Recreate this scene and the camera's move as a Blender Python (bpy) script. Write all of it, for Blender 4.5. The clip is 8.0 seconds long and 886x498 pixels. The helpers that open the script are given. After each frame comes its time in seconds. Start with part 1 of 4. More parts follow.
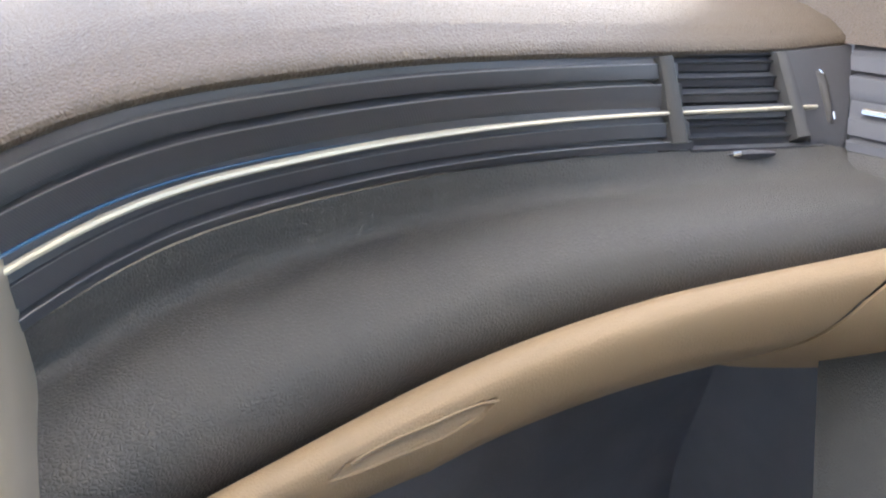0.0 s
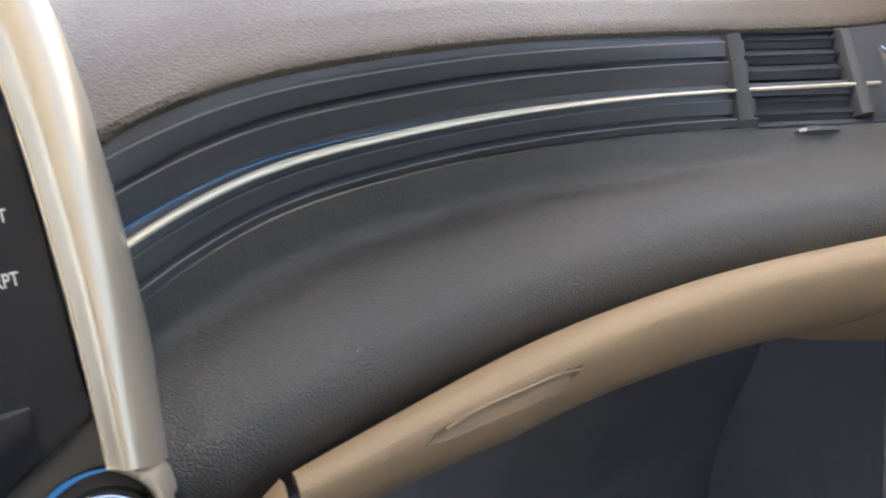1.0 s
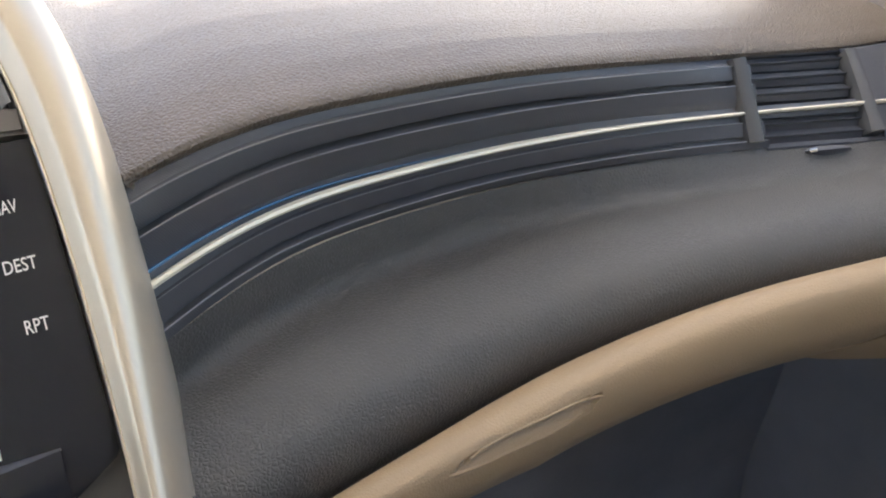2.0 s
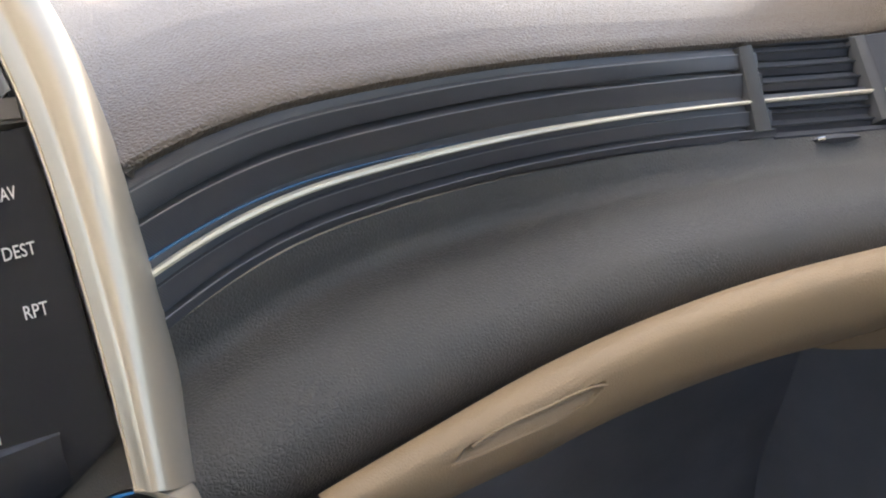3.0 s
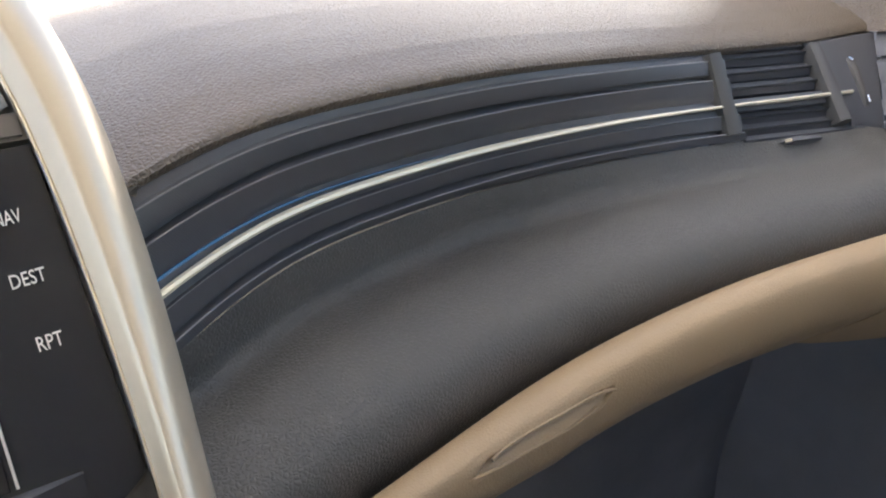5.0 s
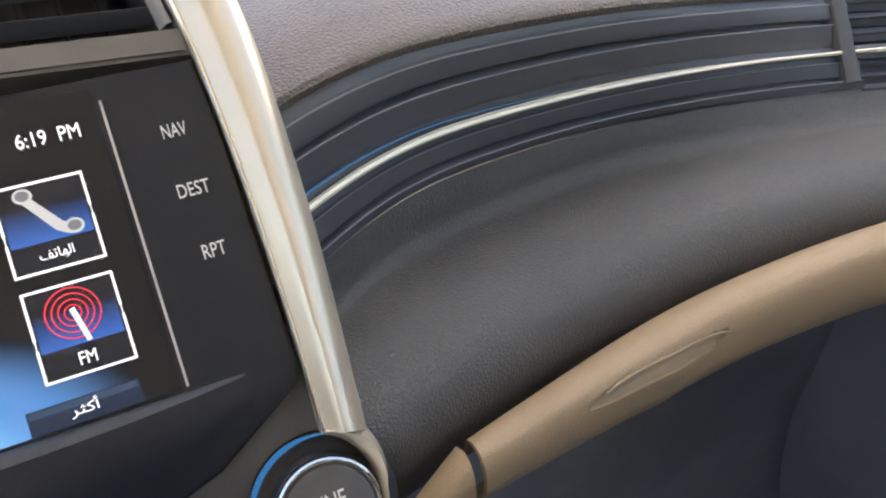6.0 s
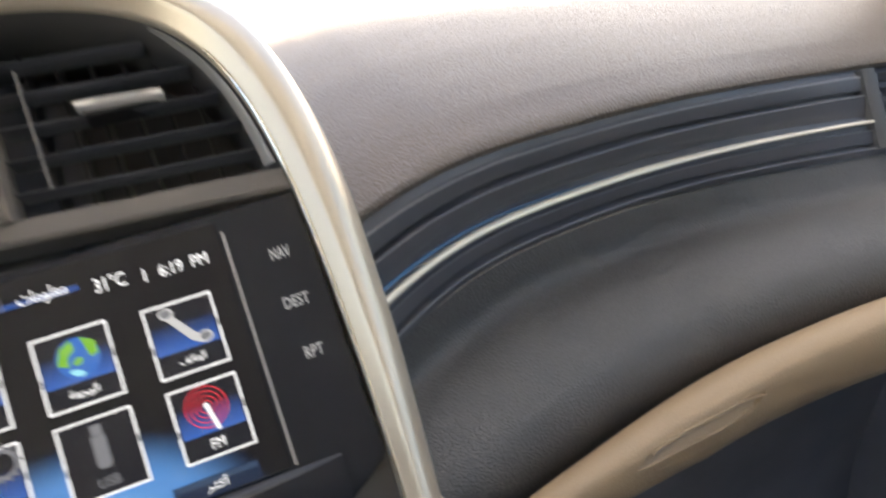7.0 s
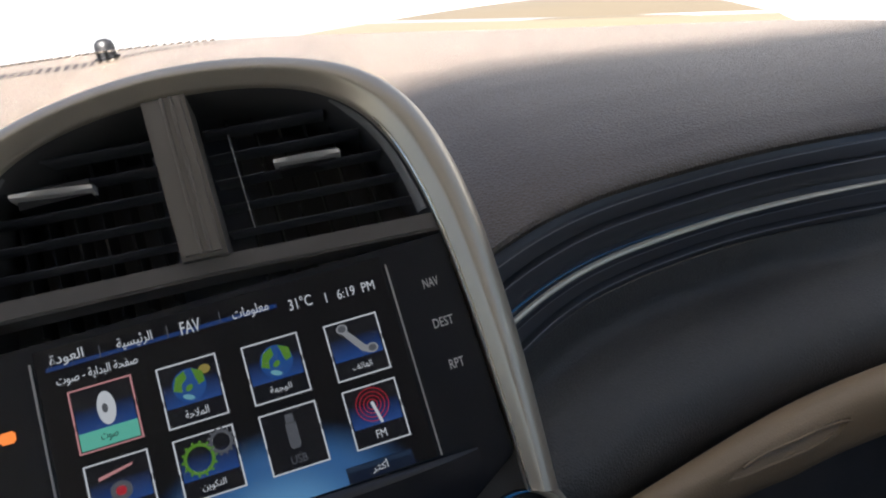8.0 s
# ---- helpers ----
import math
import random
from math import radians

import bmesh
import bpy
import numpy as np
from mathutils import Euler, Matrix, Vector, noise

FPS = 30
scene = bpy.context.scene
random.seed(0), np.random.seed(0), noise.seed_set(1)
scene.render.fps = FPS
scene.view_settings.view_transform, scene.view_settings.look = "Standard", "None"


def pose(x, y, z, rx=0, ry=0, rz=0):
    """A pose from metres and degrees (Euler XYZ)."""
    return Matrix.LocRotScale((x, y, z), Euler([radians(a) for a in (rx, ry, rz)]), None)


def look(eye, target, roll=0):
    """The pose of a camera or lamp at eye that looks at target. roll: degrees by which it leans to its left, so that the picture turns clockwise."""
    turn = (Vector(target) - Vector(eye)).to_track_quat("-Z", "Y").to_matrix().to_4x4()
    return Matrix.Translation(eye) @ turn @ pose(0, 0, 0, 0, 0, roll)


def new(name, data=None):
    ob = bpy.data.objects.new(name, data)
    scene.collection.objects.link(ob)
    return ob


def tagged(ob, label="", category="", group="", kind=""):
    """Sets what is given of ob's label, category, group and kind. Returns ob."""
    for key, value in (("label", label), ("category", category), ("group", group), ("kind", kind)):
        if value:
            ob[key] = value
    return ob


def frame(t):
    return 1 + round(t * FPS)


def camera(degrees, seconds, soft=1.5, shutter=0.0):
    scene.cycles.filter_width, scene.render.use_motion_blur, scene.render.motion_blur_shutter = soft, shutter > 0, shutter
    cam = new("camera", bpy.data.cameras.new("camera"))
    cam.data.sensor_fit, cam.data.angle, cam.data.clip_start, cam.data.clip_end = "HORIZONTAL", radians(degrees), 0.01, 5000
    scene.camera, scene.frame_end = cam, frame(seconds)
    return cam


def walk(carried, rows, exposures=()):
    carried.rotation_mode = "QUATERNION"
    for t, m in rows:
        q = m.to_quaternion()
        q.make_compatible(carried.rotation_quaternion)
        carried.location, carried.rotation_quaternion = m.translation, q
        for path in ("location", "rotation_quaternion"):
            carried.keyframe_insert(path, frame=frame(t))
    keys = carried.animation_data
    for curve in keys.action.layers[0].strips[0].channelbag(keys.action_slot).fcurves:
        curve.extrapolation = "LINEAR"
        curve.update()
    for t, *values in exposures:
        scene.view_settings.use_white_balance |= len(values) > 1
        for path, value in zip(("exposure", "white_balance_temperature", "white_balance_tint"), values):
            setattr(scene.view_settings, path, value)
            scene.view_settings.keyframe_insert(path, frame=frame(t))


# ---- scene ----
cam = camera(60.97, 8.0, soft=2.0, shutter=0.5)
PATH = [
    (0.0, look((0.1746, -0.2238, 1.0699), (0.3574, 0.1967, 0.8706), -4.61)),
    (0.5, look((0.1537, -0.2095, 1.0603), (0.3550, 0.1987, 0.8533), -3.62)),
    (1.0, look((0.1419, -0.2223, 1.0719), (0.3117, 0.2001, 0.8651), -5.57)),
    (1.5, look((0.1387, -0.2243, 1.0764), (0.3067, 0.2049, 0.8825), -7.24)),
    (3.0, look((0.1444, -0.2294, 1.0677), (0.3010, 0.2081, 0.8831), -8.66)),
    (3.5, look((0.1420, -0.2243, 1.0776), (0.2944, 0.2084, 0.8787), -7.59)),
    (4.0, look((0.1338, -0.2296, 1.0756), (0.2945, 0.2071, 0.8925), -8.43)),
    (4.2, look((0.1330, -0.2290, 1.0758), (0.3015, 0.2066, 0.8969), -8.5)),
    (5.3, look((0.1105, -0.2035, 1.0650), (0.3166, 0.2129, 0.8794), -8.8)),
    (5.5, look((0.1077, -0.2008, 1.0639), (0.3017, 0.2181, 0.8717), -8.86)),
    (6.0, look((0.0846, -0.2028, 1.0643), (0.2499, 0.2232, 0.8613), -8.37)),
    (6.5, look((0.0850, -0.2100, 1.0713), (0.2388, 0.2255, 0.8798), -9.89)),
    (7.0, look((0.0792, -0.2339, 1.1091), (0.2105, 0.2115, 0.9236), -11.61)),
    (7.5, look((0.0544, -0.2728, 1.1431), (0.1480, 0.1887, 0.9749), -13.47)),
    (8.0, look((0.0515, -0.2833, 1.1405), (0.1305, 0.1830, 0.9782), -12.62)),
]
walk(cam, PATH, [(0.0, 4.3, 7200, 13), (0.5, 3.85, 7200, 13), (1.0, 4.0, 7200, 13), (1.5, 3.9, 7250, 13), (5.5, 3.8, 7250, 13), (6.5, 4.05, 7250, 13), (7.0, 3.75, 7250, 13), (7.5, 2.8, 6900, 12), (8.0, 1.95, 6350, 12)])

# ---- world and sun ----
SUN_EL, SUN_AZ = radians(54), radians(195)
world = bpy.data.worlds.new("sky")
scene.world = world
world.use_nodes = True
wn = world.node_tree.nodes
sky = wn.new("ShaderNodeTexSky")
sky.sky_type, sky.sun_disc, sky.sun_elevation, sky.sun_rotation = "NISHITA", False, SUN_EL, SUN_AZ
world.node_tree.links.new(sky.outputs[0], wn["Background"].inputs[0])
wn["Background"].inputs[1].default_value = 0.05
sun = new("sun", bpy.data.lights.new("sun", "SUN"))
sun.data.energy, sun.data.angle, sun.data.color = 5.0, radians(9.0), (1.0, 0.95, 0.87)
SUN_DIR = Vector((math.sin(SUN_AZ) * math.cos(SUN_EL), math.cos(SUN_AZ) * math.cos(SUN_EL), math.sin(SUN_EL)))
sun.matrix_world = Matrix.Translation((0, 0, 30)) @ (-SUN_DIR).to_track_quat("-Z", "Y").to_matrix().to_4x4()


# ---- materials ----
def mat(name, color, rough=0.5, metal=0.0, vary=0.15, grain=0.0, scale=300.0, kind="voronoi", coat=0.0, spec=0.5, patches=6.0, depth=0.0006):
    """A surface with broad uneven patches of tone and gloss, and fine relief of the given size."""
    m = bpy.data.materials.new(name)
    m.use_nodes = True
    n, l = m.node_tree.nodes, m.node_tree.links
    b = n["Principled BSDF"]
    b.inputs["Metallic"].default_value = metal
    b.inputs["Coat Weight"].default_value = coat
    b.inputs["Coat Roughness"].default_value = 0.08
    b.inputs["Specular IOR Level"].default_value = spec
    co = n.new("ShaderNodeTexCoord")
    big = n.new("ShaderNodeTexNoise")
    big.inputs["Scale"].default_value, big.inputs["Detail"].default_value = patches, 5
    l.new(co.outputs["Object"], big.inputs["Vector"])
    fine = n.new("ShaderNodeTexNoise")
    fine.inputs["Scale"].default_value, fine.inputs["Detail"].default_value = scale * 1.7, 3
    l.new(co.outputs["Object"], fine.inputs["Vector"])
    mix = n.new("ShaderNodeMath")
    mix.operation = "MULTIPLY_ADD"
    l.new(fine.outputs["Fac"], mix.inputs[0])
    mix.inputs[1].default_value = 0.4
    l.new(big.outputs["Fac"], mix.inputs[2])
    ramp = n.new("ShaderNodeMapRange")
    ramp.inputs["From Min"].default_value, ramp.inputs["From Max"].default_value = 0.4, 1.0
    ramp.inputs["To Min"].default_value, ramp.inputs["To Max"].default_value = 1 - vary, 1 + vary
    l.new(mix.outputs[0], ramp.inputs["Value"])
    tone = n.new("ShaderNodeVectorMath")
    tone.operation = "SCALE"
    tone.inputs[0].default_value = color
    l.new(ramp.outputs[0], tone.inputs["Scale"])
    l.new(tone.outputs[0], b.inputs["Base Color"])
    rr = n.new("ShaderNodeMapRange")
    rr.inputs["To Min"].default_value, rr.inputs["To Max"].default_value = max(0.02, rough * 0.85), min(1, rough * 1.15)
    l.new(big.outputs["Fac"], rr.inputs["Value"])
    l.new(rr.outputs[0], b.inputs["Roughness"])
    if grain:
        bump = n.new("ShaderNodeBump")
        bump.inputs["Strength"].default_value, bump.inputs["Distance"].default_value = grain, depth
        if kind == "voronoi":
            # pebbles: rounded cells parted by fine creases, pulled out of shape by a slow warp
            slow = n.new("ShaderNodeTexNoise")
            slow.inputs["Scale"].default_value, slow.inputs["Detail"].default_value = scale * 0.6, 1
            l.new(co.outputs["Object"], slow.inputs["Vector"])
            warp = n.new("ShaderNodeVectorMath")
            warp.operation = "MULTIPLY_ADD"
            warp.inputs[1].default_value = (1.1 / scale,) * 3
            l.new(slow.outputs["Color"], warp.inputs[0])
            l.new(co.outputs["Object"], warp.inputs[2])
            tex = n.new("ShaderNodeTexVoronoi")
            tex.feature = "DISTANCE_TO_EDGE"
            tex.inputs["Scale"].default_value = scale
            l.new(warp.outputs[0], tex.inputs["Vector"])
            dome = n.new("ShaderNodeMapRange")
            dome.interpolation_type = "SMOOTHSTEP"
            dome.inputs["From Max"].default_value = 0.32
            l.new(tex.outputs["Distance"], dome.inputs["Value"])
            l.new(dome.outputs[0], bump.inputs["Height"])
        elif kind == "twill":
            tex = n.new("ShaderNodeTexWave")
            tex.bands_direction = "DIAGONAL"
            tex.inputs["Scale"].default_value, tex.inputs["Distortion"].default_value = scale, 0.3
            l.new(co.outputs["Object"], tex.inputs["Vector"])
            l.new(tex.outputs["Fac"], bump.inputs["Height"])
        else:
            l.new(fine.outputs["Fac"], bump.inputs["Height"])
        l.new(bump.outputs["Normal"], b.inputs["Normal"])
    return m


def glow(name, color, strength):
    m = bpy.data.materials.new(name)
    m.use_nodes = True
    b = m.node_tree.nodes["Principled BSDF"]
    b.inputs["Base Color"].default_value = (0.01, 0.01, 0.012, 1)
    b.inputs["Roughness"].default_value = 0.12
    b.inputs["Emission Color"].default_value = (*color, 1)
    b.inputs["Emission Strength"].default_value = strength
    return m


TAUPE = mat("taupe_leather", (0.143, 0.115, 0.091), 0.35, vary=0.05, grain=0.8, scale=430, spec=0.6, depth=0.00055)
CHARCOAL = mat("charcoal_vinyl", (0.1, 0.098, 0.095), 0.42, vary=0.06, grain=0.6, scale=520, depth=0.0004)
BAND = mat("dark_satin_trim", (0.1, 0.105, 0.122), 0.4, vary=0.08, grain=0.2, scale=380, kind="twill", depth=0.0003)
BEIGE = mat("beige_vinyl", (0.38, 0.275, 0.172), 0.46, vary=0.05, grain=0.3, scale=620, depth=0.0004)
CHAMP = mat("champagne_paint", (0.64, 0.565, 0.46), 0.32, metal=0.55, vary=0.04)
CHROME = mat("chrome", (0.86, 0.84, 0.78), 0.14, metal=1.0, vary=0.03)
CREAMCH = mat("pale_satin_metal", (0.98, 0.92, 0.78), 0.26, metal=0.12, vary=0.03)
GLOSS = mat("gloss_black_plastic", (0.012, 0.015, 0.022), 0.11, vary=0.1, patches=8, spec=0.42)
BLACK = mat("matt_black_plastic", (0.012, 0.012, 0.014), 0.45, vary=0.2, grain=0.15, scale=900, kind="noise")
GREYPL = mat("dark_grey_plastic", (0.075, 0.073, 0.073), 0.4, vary=0.12, grain=0.15, scale=900, kind="noise")
UPRIGHT = mat("mid_grey_plastic", (0.085, 0.086, 0.09), 0.45, vary=0.1, grain=0.1, scale=900, kind="noise")
SILVER = mat("pale_silver_line", (0.6, 0.61, 0.62), 0.3, metal=0.3, vary=0.05)
DOORLOW = mat("dark_door_vinyl", (0.06, 0.064, 0.066), 0.6, vary=0.1, grain=0.3, scale=700)
EDGE_GLEAM = mat("painted_edge_gleam", (0.27, 0.27, 0.29), 0.32, metal=0.2, vary=0.1)
SLAT = mat("vent_slat_black", (0.07, 0.073, 0.084), 0.35, vary=0.15, grain=0.1, scale=900, kind="noise")
VENTDK = mat("vent_dark_plastic", (0.07, 0.075, 0.09), 0.42, vary=0.12, grain=0.1, scale=900, kind="noise")
BEZEL = mat("satin_grey_plastic", (0.24, 0.235, 0.23), 0.35, vary=0.06)
FACET = mat("satin_black_facet", (0.035, 0.035, 0.038), 0.28, vary=0.1)
POST = mat("warm_grey_plastic", (0.2, 0.175, 0.15), 0.34, vary=0.06, grain=0.1, scale=900, kind="noise")
TABCH = mat("bright_tab_chrome", (0.9, 0.88, 0.86), 0.18, metal=0.5, vary=0.03)
STONEPL = mat("stone_grey_plastic", (0.14, 0.126, 0.115), 0.42, vary=0.08, grain=0.12, scale=900, kind="noise")
CARPET = mat("dark_carpet", (0.24, 0.26, 0.3), 0.95, vary=0.3, grain=0.6, scale=700, kind="noise", spec=0.1)
LINER = mat("cream_headliner", (0.48, 0.46, 0.43), 0.9, vary=0.06, grain=0.2, scale=800, kind="noise")
PAINT = mat("beige_car_paint", (0.2, 0.16, 0.105), 0.5, metal=0.0, vary=0.04, spec=0.3)
SAND = mat("pale_concrete", (0.68, 0.67, 0.65), 0.9, vary=0.12, grain=0.5, scale=30, kind="noise", patches=0.6, depth=0.01)
FABRIC = mat("beige_seat_fabric", (0.16, 0.14, 0.12), 0.85, vary=0.08, grain=0.4, scale=500, kind="noise")
GLASS = bpy.data.materials.new("clear_glass")
GLASS.use_nodes = True
gb = GLASS.node_tree.nodes["Principled BSDF"]
gb.inputs["Transmission Weight"].default_value, gb.inputs["Roughness"].default_value, gb.inputs["IOR"].default_value = 1.0, 0.0, 1.03


TINT = bpy.data.materials.new("tinted_glass")
TINT.use_nodes = True
tn = TINT.node_tree.nodes
tr = tn.new("ShaderNodeBsdfTransparent")
tr.inputs[0].default_value = (0.78, 0.79, 0.78, 1)
gl = tn.new("ShaderNodeBsdfGlossy")
gl.inputs["Roughness"].default_value = 0.02
mx = tn.new("ShaderNodeMixShader")
mx.inputs[0].default_value = 0.06
TINT.node_tree.links.new(tr.outputs[0], mx.inputs[1])
TINT.node_tree.links.new(gl.outputs[0], mx.inputs[2])
TINT.node_tree.links.new(mx.outputs[0], tn["Material Output"].inputs[0])


# ---- building helpers ----
OFF = Vector((-0.079, 0.0, 0.95))
CA, SA = math.cos(radians(30)), math.sin(radians(30))
LEAN = pose(OFF.x, OFF.y, OFF.z, -30, 0, 0)


def P(x, y, z):
    """A point given in decimetres across, into and up along the leaning face of the centre stack."""
    return Vector((x, y * CA + z * SA, z * CA - y * SA)) * 0.1 + OFF


PLACE = {}


def thing(name, m, label, category, group="", kind=""):
    ob = new(name)
    ob.empty_display_size = 0.02
    ob.matrix_world = m
    PLACE[ob] = m.copy()
    return tagged(ob, label, category, group, kind)


def at(x, y, z):
    return Matrix.Translation((x, y, z))


def part(name, bm, material, parent, label="", smooth=True, shadow=True):
    """One mesh under a thing or part, from a bmesh in world places."""
    m = PLACE[parent]
    bmesh.ops.transform(bm, matrix=m.inverted(), verts=bm.verts)
    bmesh.ops.recalc_face_normals(bm, faces=bm.faces)
    me = bpy.data.meshes.new(name)
    bm.to_mesh(me)
    bm.free()
    me.materials.append(material)
    if smooth:
        me.shade_smooth()
        try:
            me.set_sharp_from_angle(angle=radians(38))
        except AttributeError:
            pass
    ob = new(name, me)
    ob.parent = parent
    PLACE[ob] = m
    ob.visible_shadow = shadow
    if label:
        tagged(ob, label)
    return ob


def solid(name, bm, material, label, category, kind="", group="", shadow=True):
    """A thing that is one mesh, with its origin at its middle."""
    c = sum((v.co for v in bm.verts), Vector()) / len(bm.verts)
    bmesh.ops.translate(bm, vec=-c, verts=bm.verts)
    bmesh.ops.recalc_face_normals(bm, faces=bm.faces)
    me = bpy.data.meshes.new(name)
    bm.to_mesh(me)
    bm.free()
    me.materials.append(material)
    me.shade_smooth()
    me.set_sharp_from_angle(angle=radians(38))
    ob = new(name, me)
    ob.location = c
    ob.visible_shadow = shadow
    return tagged(ob, label, category, group, kind)


def smooth_line(points, steps):
    """A Catmull-Rom line through the points, steps pieces between each two."""
    p = [Vector(q) for q in points]
    p = [2 * p[0] - p[1]] + p + [2 * p[-1] - p[-2]]
    out = []
    for i in range(1, len(p) - 2):
        for k in range(steps):
            t = k / steps
            a, b, c, d = p[i - 1 : i + 3]
            out.append(0.5 * (2 * b + (c - a) * t + (2 * a - 5 * b + 4 * c - d) * t * t + (3 * b - a - 3 * c + d) * t**3))
    return out + [p[-2]]


def loft(rows, thick=0.0, close=False):
    """A skin over rows of points; thick: backed by a second skin that far along the normals."""
    bm = bmesh.new()
    n = len(rows[0])
    vs = [[bm.verts.new(q) for q in r] for r in rows]
    for a, b in zip(vs, vs[1:]):
        for k in range(n if close else n - 1):
            bm.faces.new((a[k], a[(k + 1) % n], b[(k + 1) % n], b[k]))
    if close:
        bm.faces.new(vs[0][::-1])
        bm.faces.new(vs[-1])
    if thick:
        # a second skin on the side away from the seats, joined along the rim
        bm.normal_update()
        mid = sum((v.co for v in bm.verts), Vector()) / len(bm.verts)
        lean = sum((v.normal for v in bm.verts), Vector()).dot(Vector((0.0, -0.6, 1.5)) - mid)
        k = -abs(thick) if lean > 0 else abs(thick)
        backs = [[bm.verts.new(v.co + v.normal * k) for v in r] for r in vs]
        m = len(rows)
        for i in range(m - 1):
            for j in range(n - 1):
                bm.faces.new((backs[i][j], backs[i + 1][j], backs[i + 1][j + 1], backs[i][j + 1]))
        rim = [(i, 0) for i in range(m)] + [(m - 1, j) for j in range(1, n)] + [(i, n - 1) for i in range(m - 2, -1, -1)] + [(0, j) for j in range(n - 2, 0, -1)]
        for (a, b), (c, d) in zip(rim, rim[1:] + rim[:1]):
            bm.faces.new((vs[a][b], backs[a][b], backs[c][d], vs[c][d]))
    return bm


def tube(points, r, sides=8, flat=1.0, up=Vector((0, 0, 1))):
    rows = []
    for i, q in enumerate(points):
        d = (points[min(i + 1, len(points) - 1)] - points[max(i - 1, 0)]).normalized()
        s = d.cross(up).normalized()
        u = s.cross(d)
        rr = r[i] if isinstance(r, (list, tuple)) else r
        rows.append([q + rr * (s * math.cos(a) + flat * u * math.sin(a)) for a in (2 * math.pi * k / sides for k in range(sides))])
    return loft(rows, close=True)


def box(a, b, bevel=0.0, m=None, segments=2):
    """A box between two corners, with rounded edges; m places it."""
    bm = bmesh.new()
    bmesh.ops.create_cube(bm, size=1)
    for v in bm.verts:
        v.co = Vector(a[k] + (v.co[k] + 0.5) * (b[k] - a[k]) for k in range(3))
    if bevel:
        bmesh.ops.bevel(bm, geom=bm.edges[:], offset=bevel, segments=segments, affect="EDGES")
    if m is not None:
        bmesh.ops.transform(bm, matrix=m, verts=bm.verts)
    return bm


DM = LEAN @ Matrix.Scale(0.1, 4)


def pbox(x0, x1, y0, y1, z0, z1, bevel=0.0):
    """A box in the leaning frame, in decimetres."""
    return box((x0, y0, z0), (x1, y1, z1), bevel, DM)


def prism(outline, y0, y1, bevel=0.0):
    """A plate of that outline (x, z) in the leaning frame, from depth y0 to y1."""
    bm = bmesh.new()
    f = bm.faces.new([bm.verts.new((x, y0, z)) for x, z in outline])
    g = bmesh.ops.extrude_face_region(bm, geom=[f])
    bmesh.ops.translate(bm, vec=(0, y1 - y0, 0), verts=[e for e in g["geom"] if isinstance(e, bmesh.types.BMVert)])
    if bevel:
        bmesh.ops.bevel(bm, geom=[e for e in bm.edges if abs(e.verts[0].co.y - y0) < 1e-6 and abs(e.verts[1].co.y - y0) < 1e-6], offset=bevel, segments=2, affect="EDGES")
    bmesh.ops.transform(bm, matrix=DM, verts=bm.verts)
    return bm


def disc(cx, cz, r, y0, y1, sides=48, bevel=0.0, hole=0.0):
    """A turned piece on the leaning face: a disc or ring with rounded front edge."""
    if hole:
        prof = [(hole, y1), (hole, y0 + bevel), (hole + bevel, y0), (r - bevel, y0), (r, y0 + bevel), (r, y1)]
    else:
        prof = [(0.0005, y0), (r - bevel * 2, y0), (r - bevel * 0.6, y0 + bevel * 0.4), (r, y0 + bevel * 1.6), (r, y1)]
    rows = [[P(cx + q * math.cos(a), y, cz + q * math.sin(a)) for q, y in prof] for a in (2 * math.pi * k / sides for k in range(sides + 1))]
    bm = loft(rows)
    bmesh.ops.remove_doubles(bm, verts=bm.verts, dist=1e-6)
    return bm


def letters(body, x, z, height, y=-0.012, width=None, align="CENTER"):
    """Words in the built-in letters on the leaning face, as a thin solid; height and width in decimetres."""
    c = bpy.data.curves.new("words", "FONT")
    c.body, c.extrude, c.align_x = body, 0.004, align
    c.resolution_u = 3
    o = bpy.data.objects.new("words", c)
    scene.collection.objects.link(o)
    bpy.context.view_layer.update()
    me = bpy.data.meshes.new_from_object(o.evaluated_get(bpy.context.evaluated_depsgraph_get()))
    bm = bmesh.new()
    bm.from_mesh(me)
    bpy.data.objects.remove(o)
    bpy.data.meshes.remove(me)
    xs, ys = [v.co.x for v in bm.verts], [v.co.y for v in bm.verts]
    k = height / (max(ys) - min(ys)) if not width else width / (max(xs) - min(xs))
    kz = height / (max(ys) - min(ys))
    mx, my = (max(xs) + min(xs)) / 2, (max(ys) + min(ys)) / 2
    for v in bm.verts:
        v.co = P(x + (v.co.x - mx) * k, y - v.co.z * 0.4, z + (v.co.y - my) * kz)
    return bm


# ---- dashboard: the main lines across the passenger side ----
def rail(points, x):
    """The height and depth of a line at x."""
    xs = [p[0] for p in points]
    return float(np.interp(x, xs, [p[1] for p in points])), float(np.interp(x, xs, [p[2] for p in points]))


def fine(points, step=0.02, spread=0.2):
    """The line through the points at even steps of x, with its bends eased out."""
    line = smooth_line(points, 10)
    xs = np.arange(line[0].x, line[-1].x + 1e-6, step)
    reach = round(3 * spread / step)
    kernel = np.exp(-0.5 * (np.arange(-reach, reach + 1) * step / spread) ** 2)
    kernel /= kernel.sum()
    cols = []
    for k in (1, 2):
        v = np.interp(xs, [q.x for q in line], [q[k] for q in line])
        v = np.concatenate((2 * v[0] - v[reach:0:-1], v, 2 * v[-1] - v[-2 : -reach - 2 : -1]))
        cols.append(np.convolve(v, kernel, "valid"))
    return [(float(a), float(b), float(c)) for a, b, c in zip(xs, *cols)]


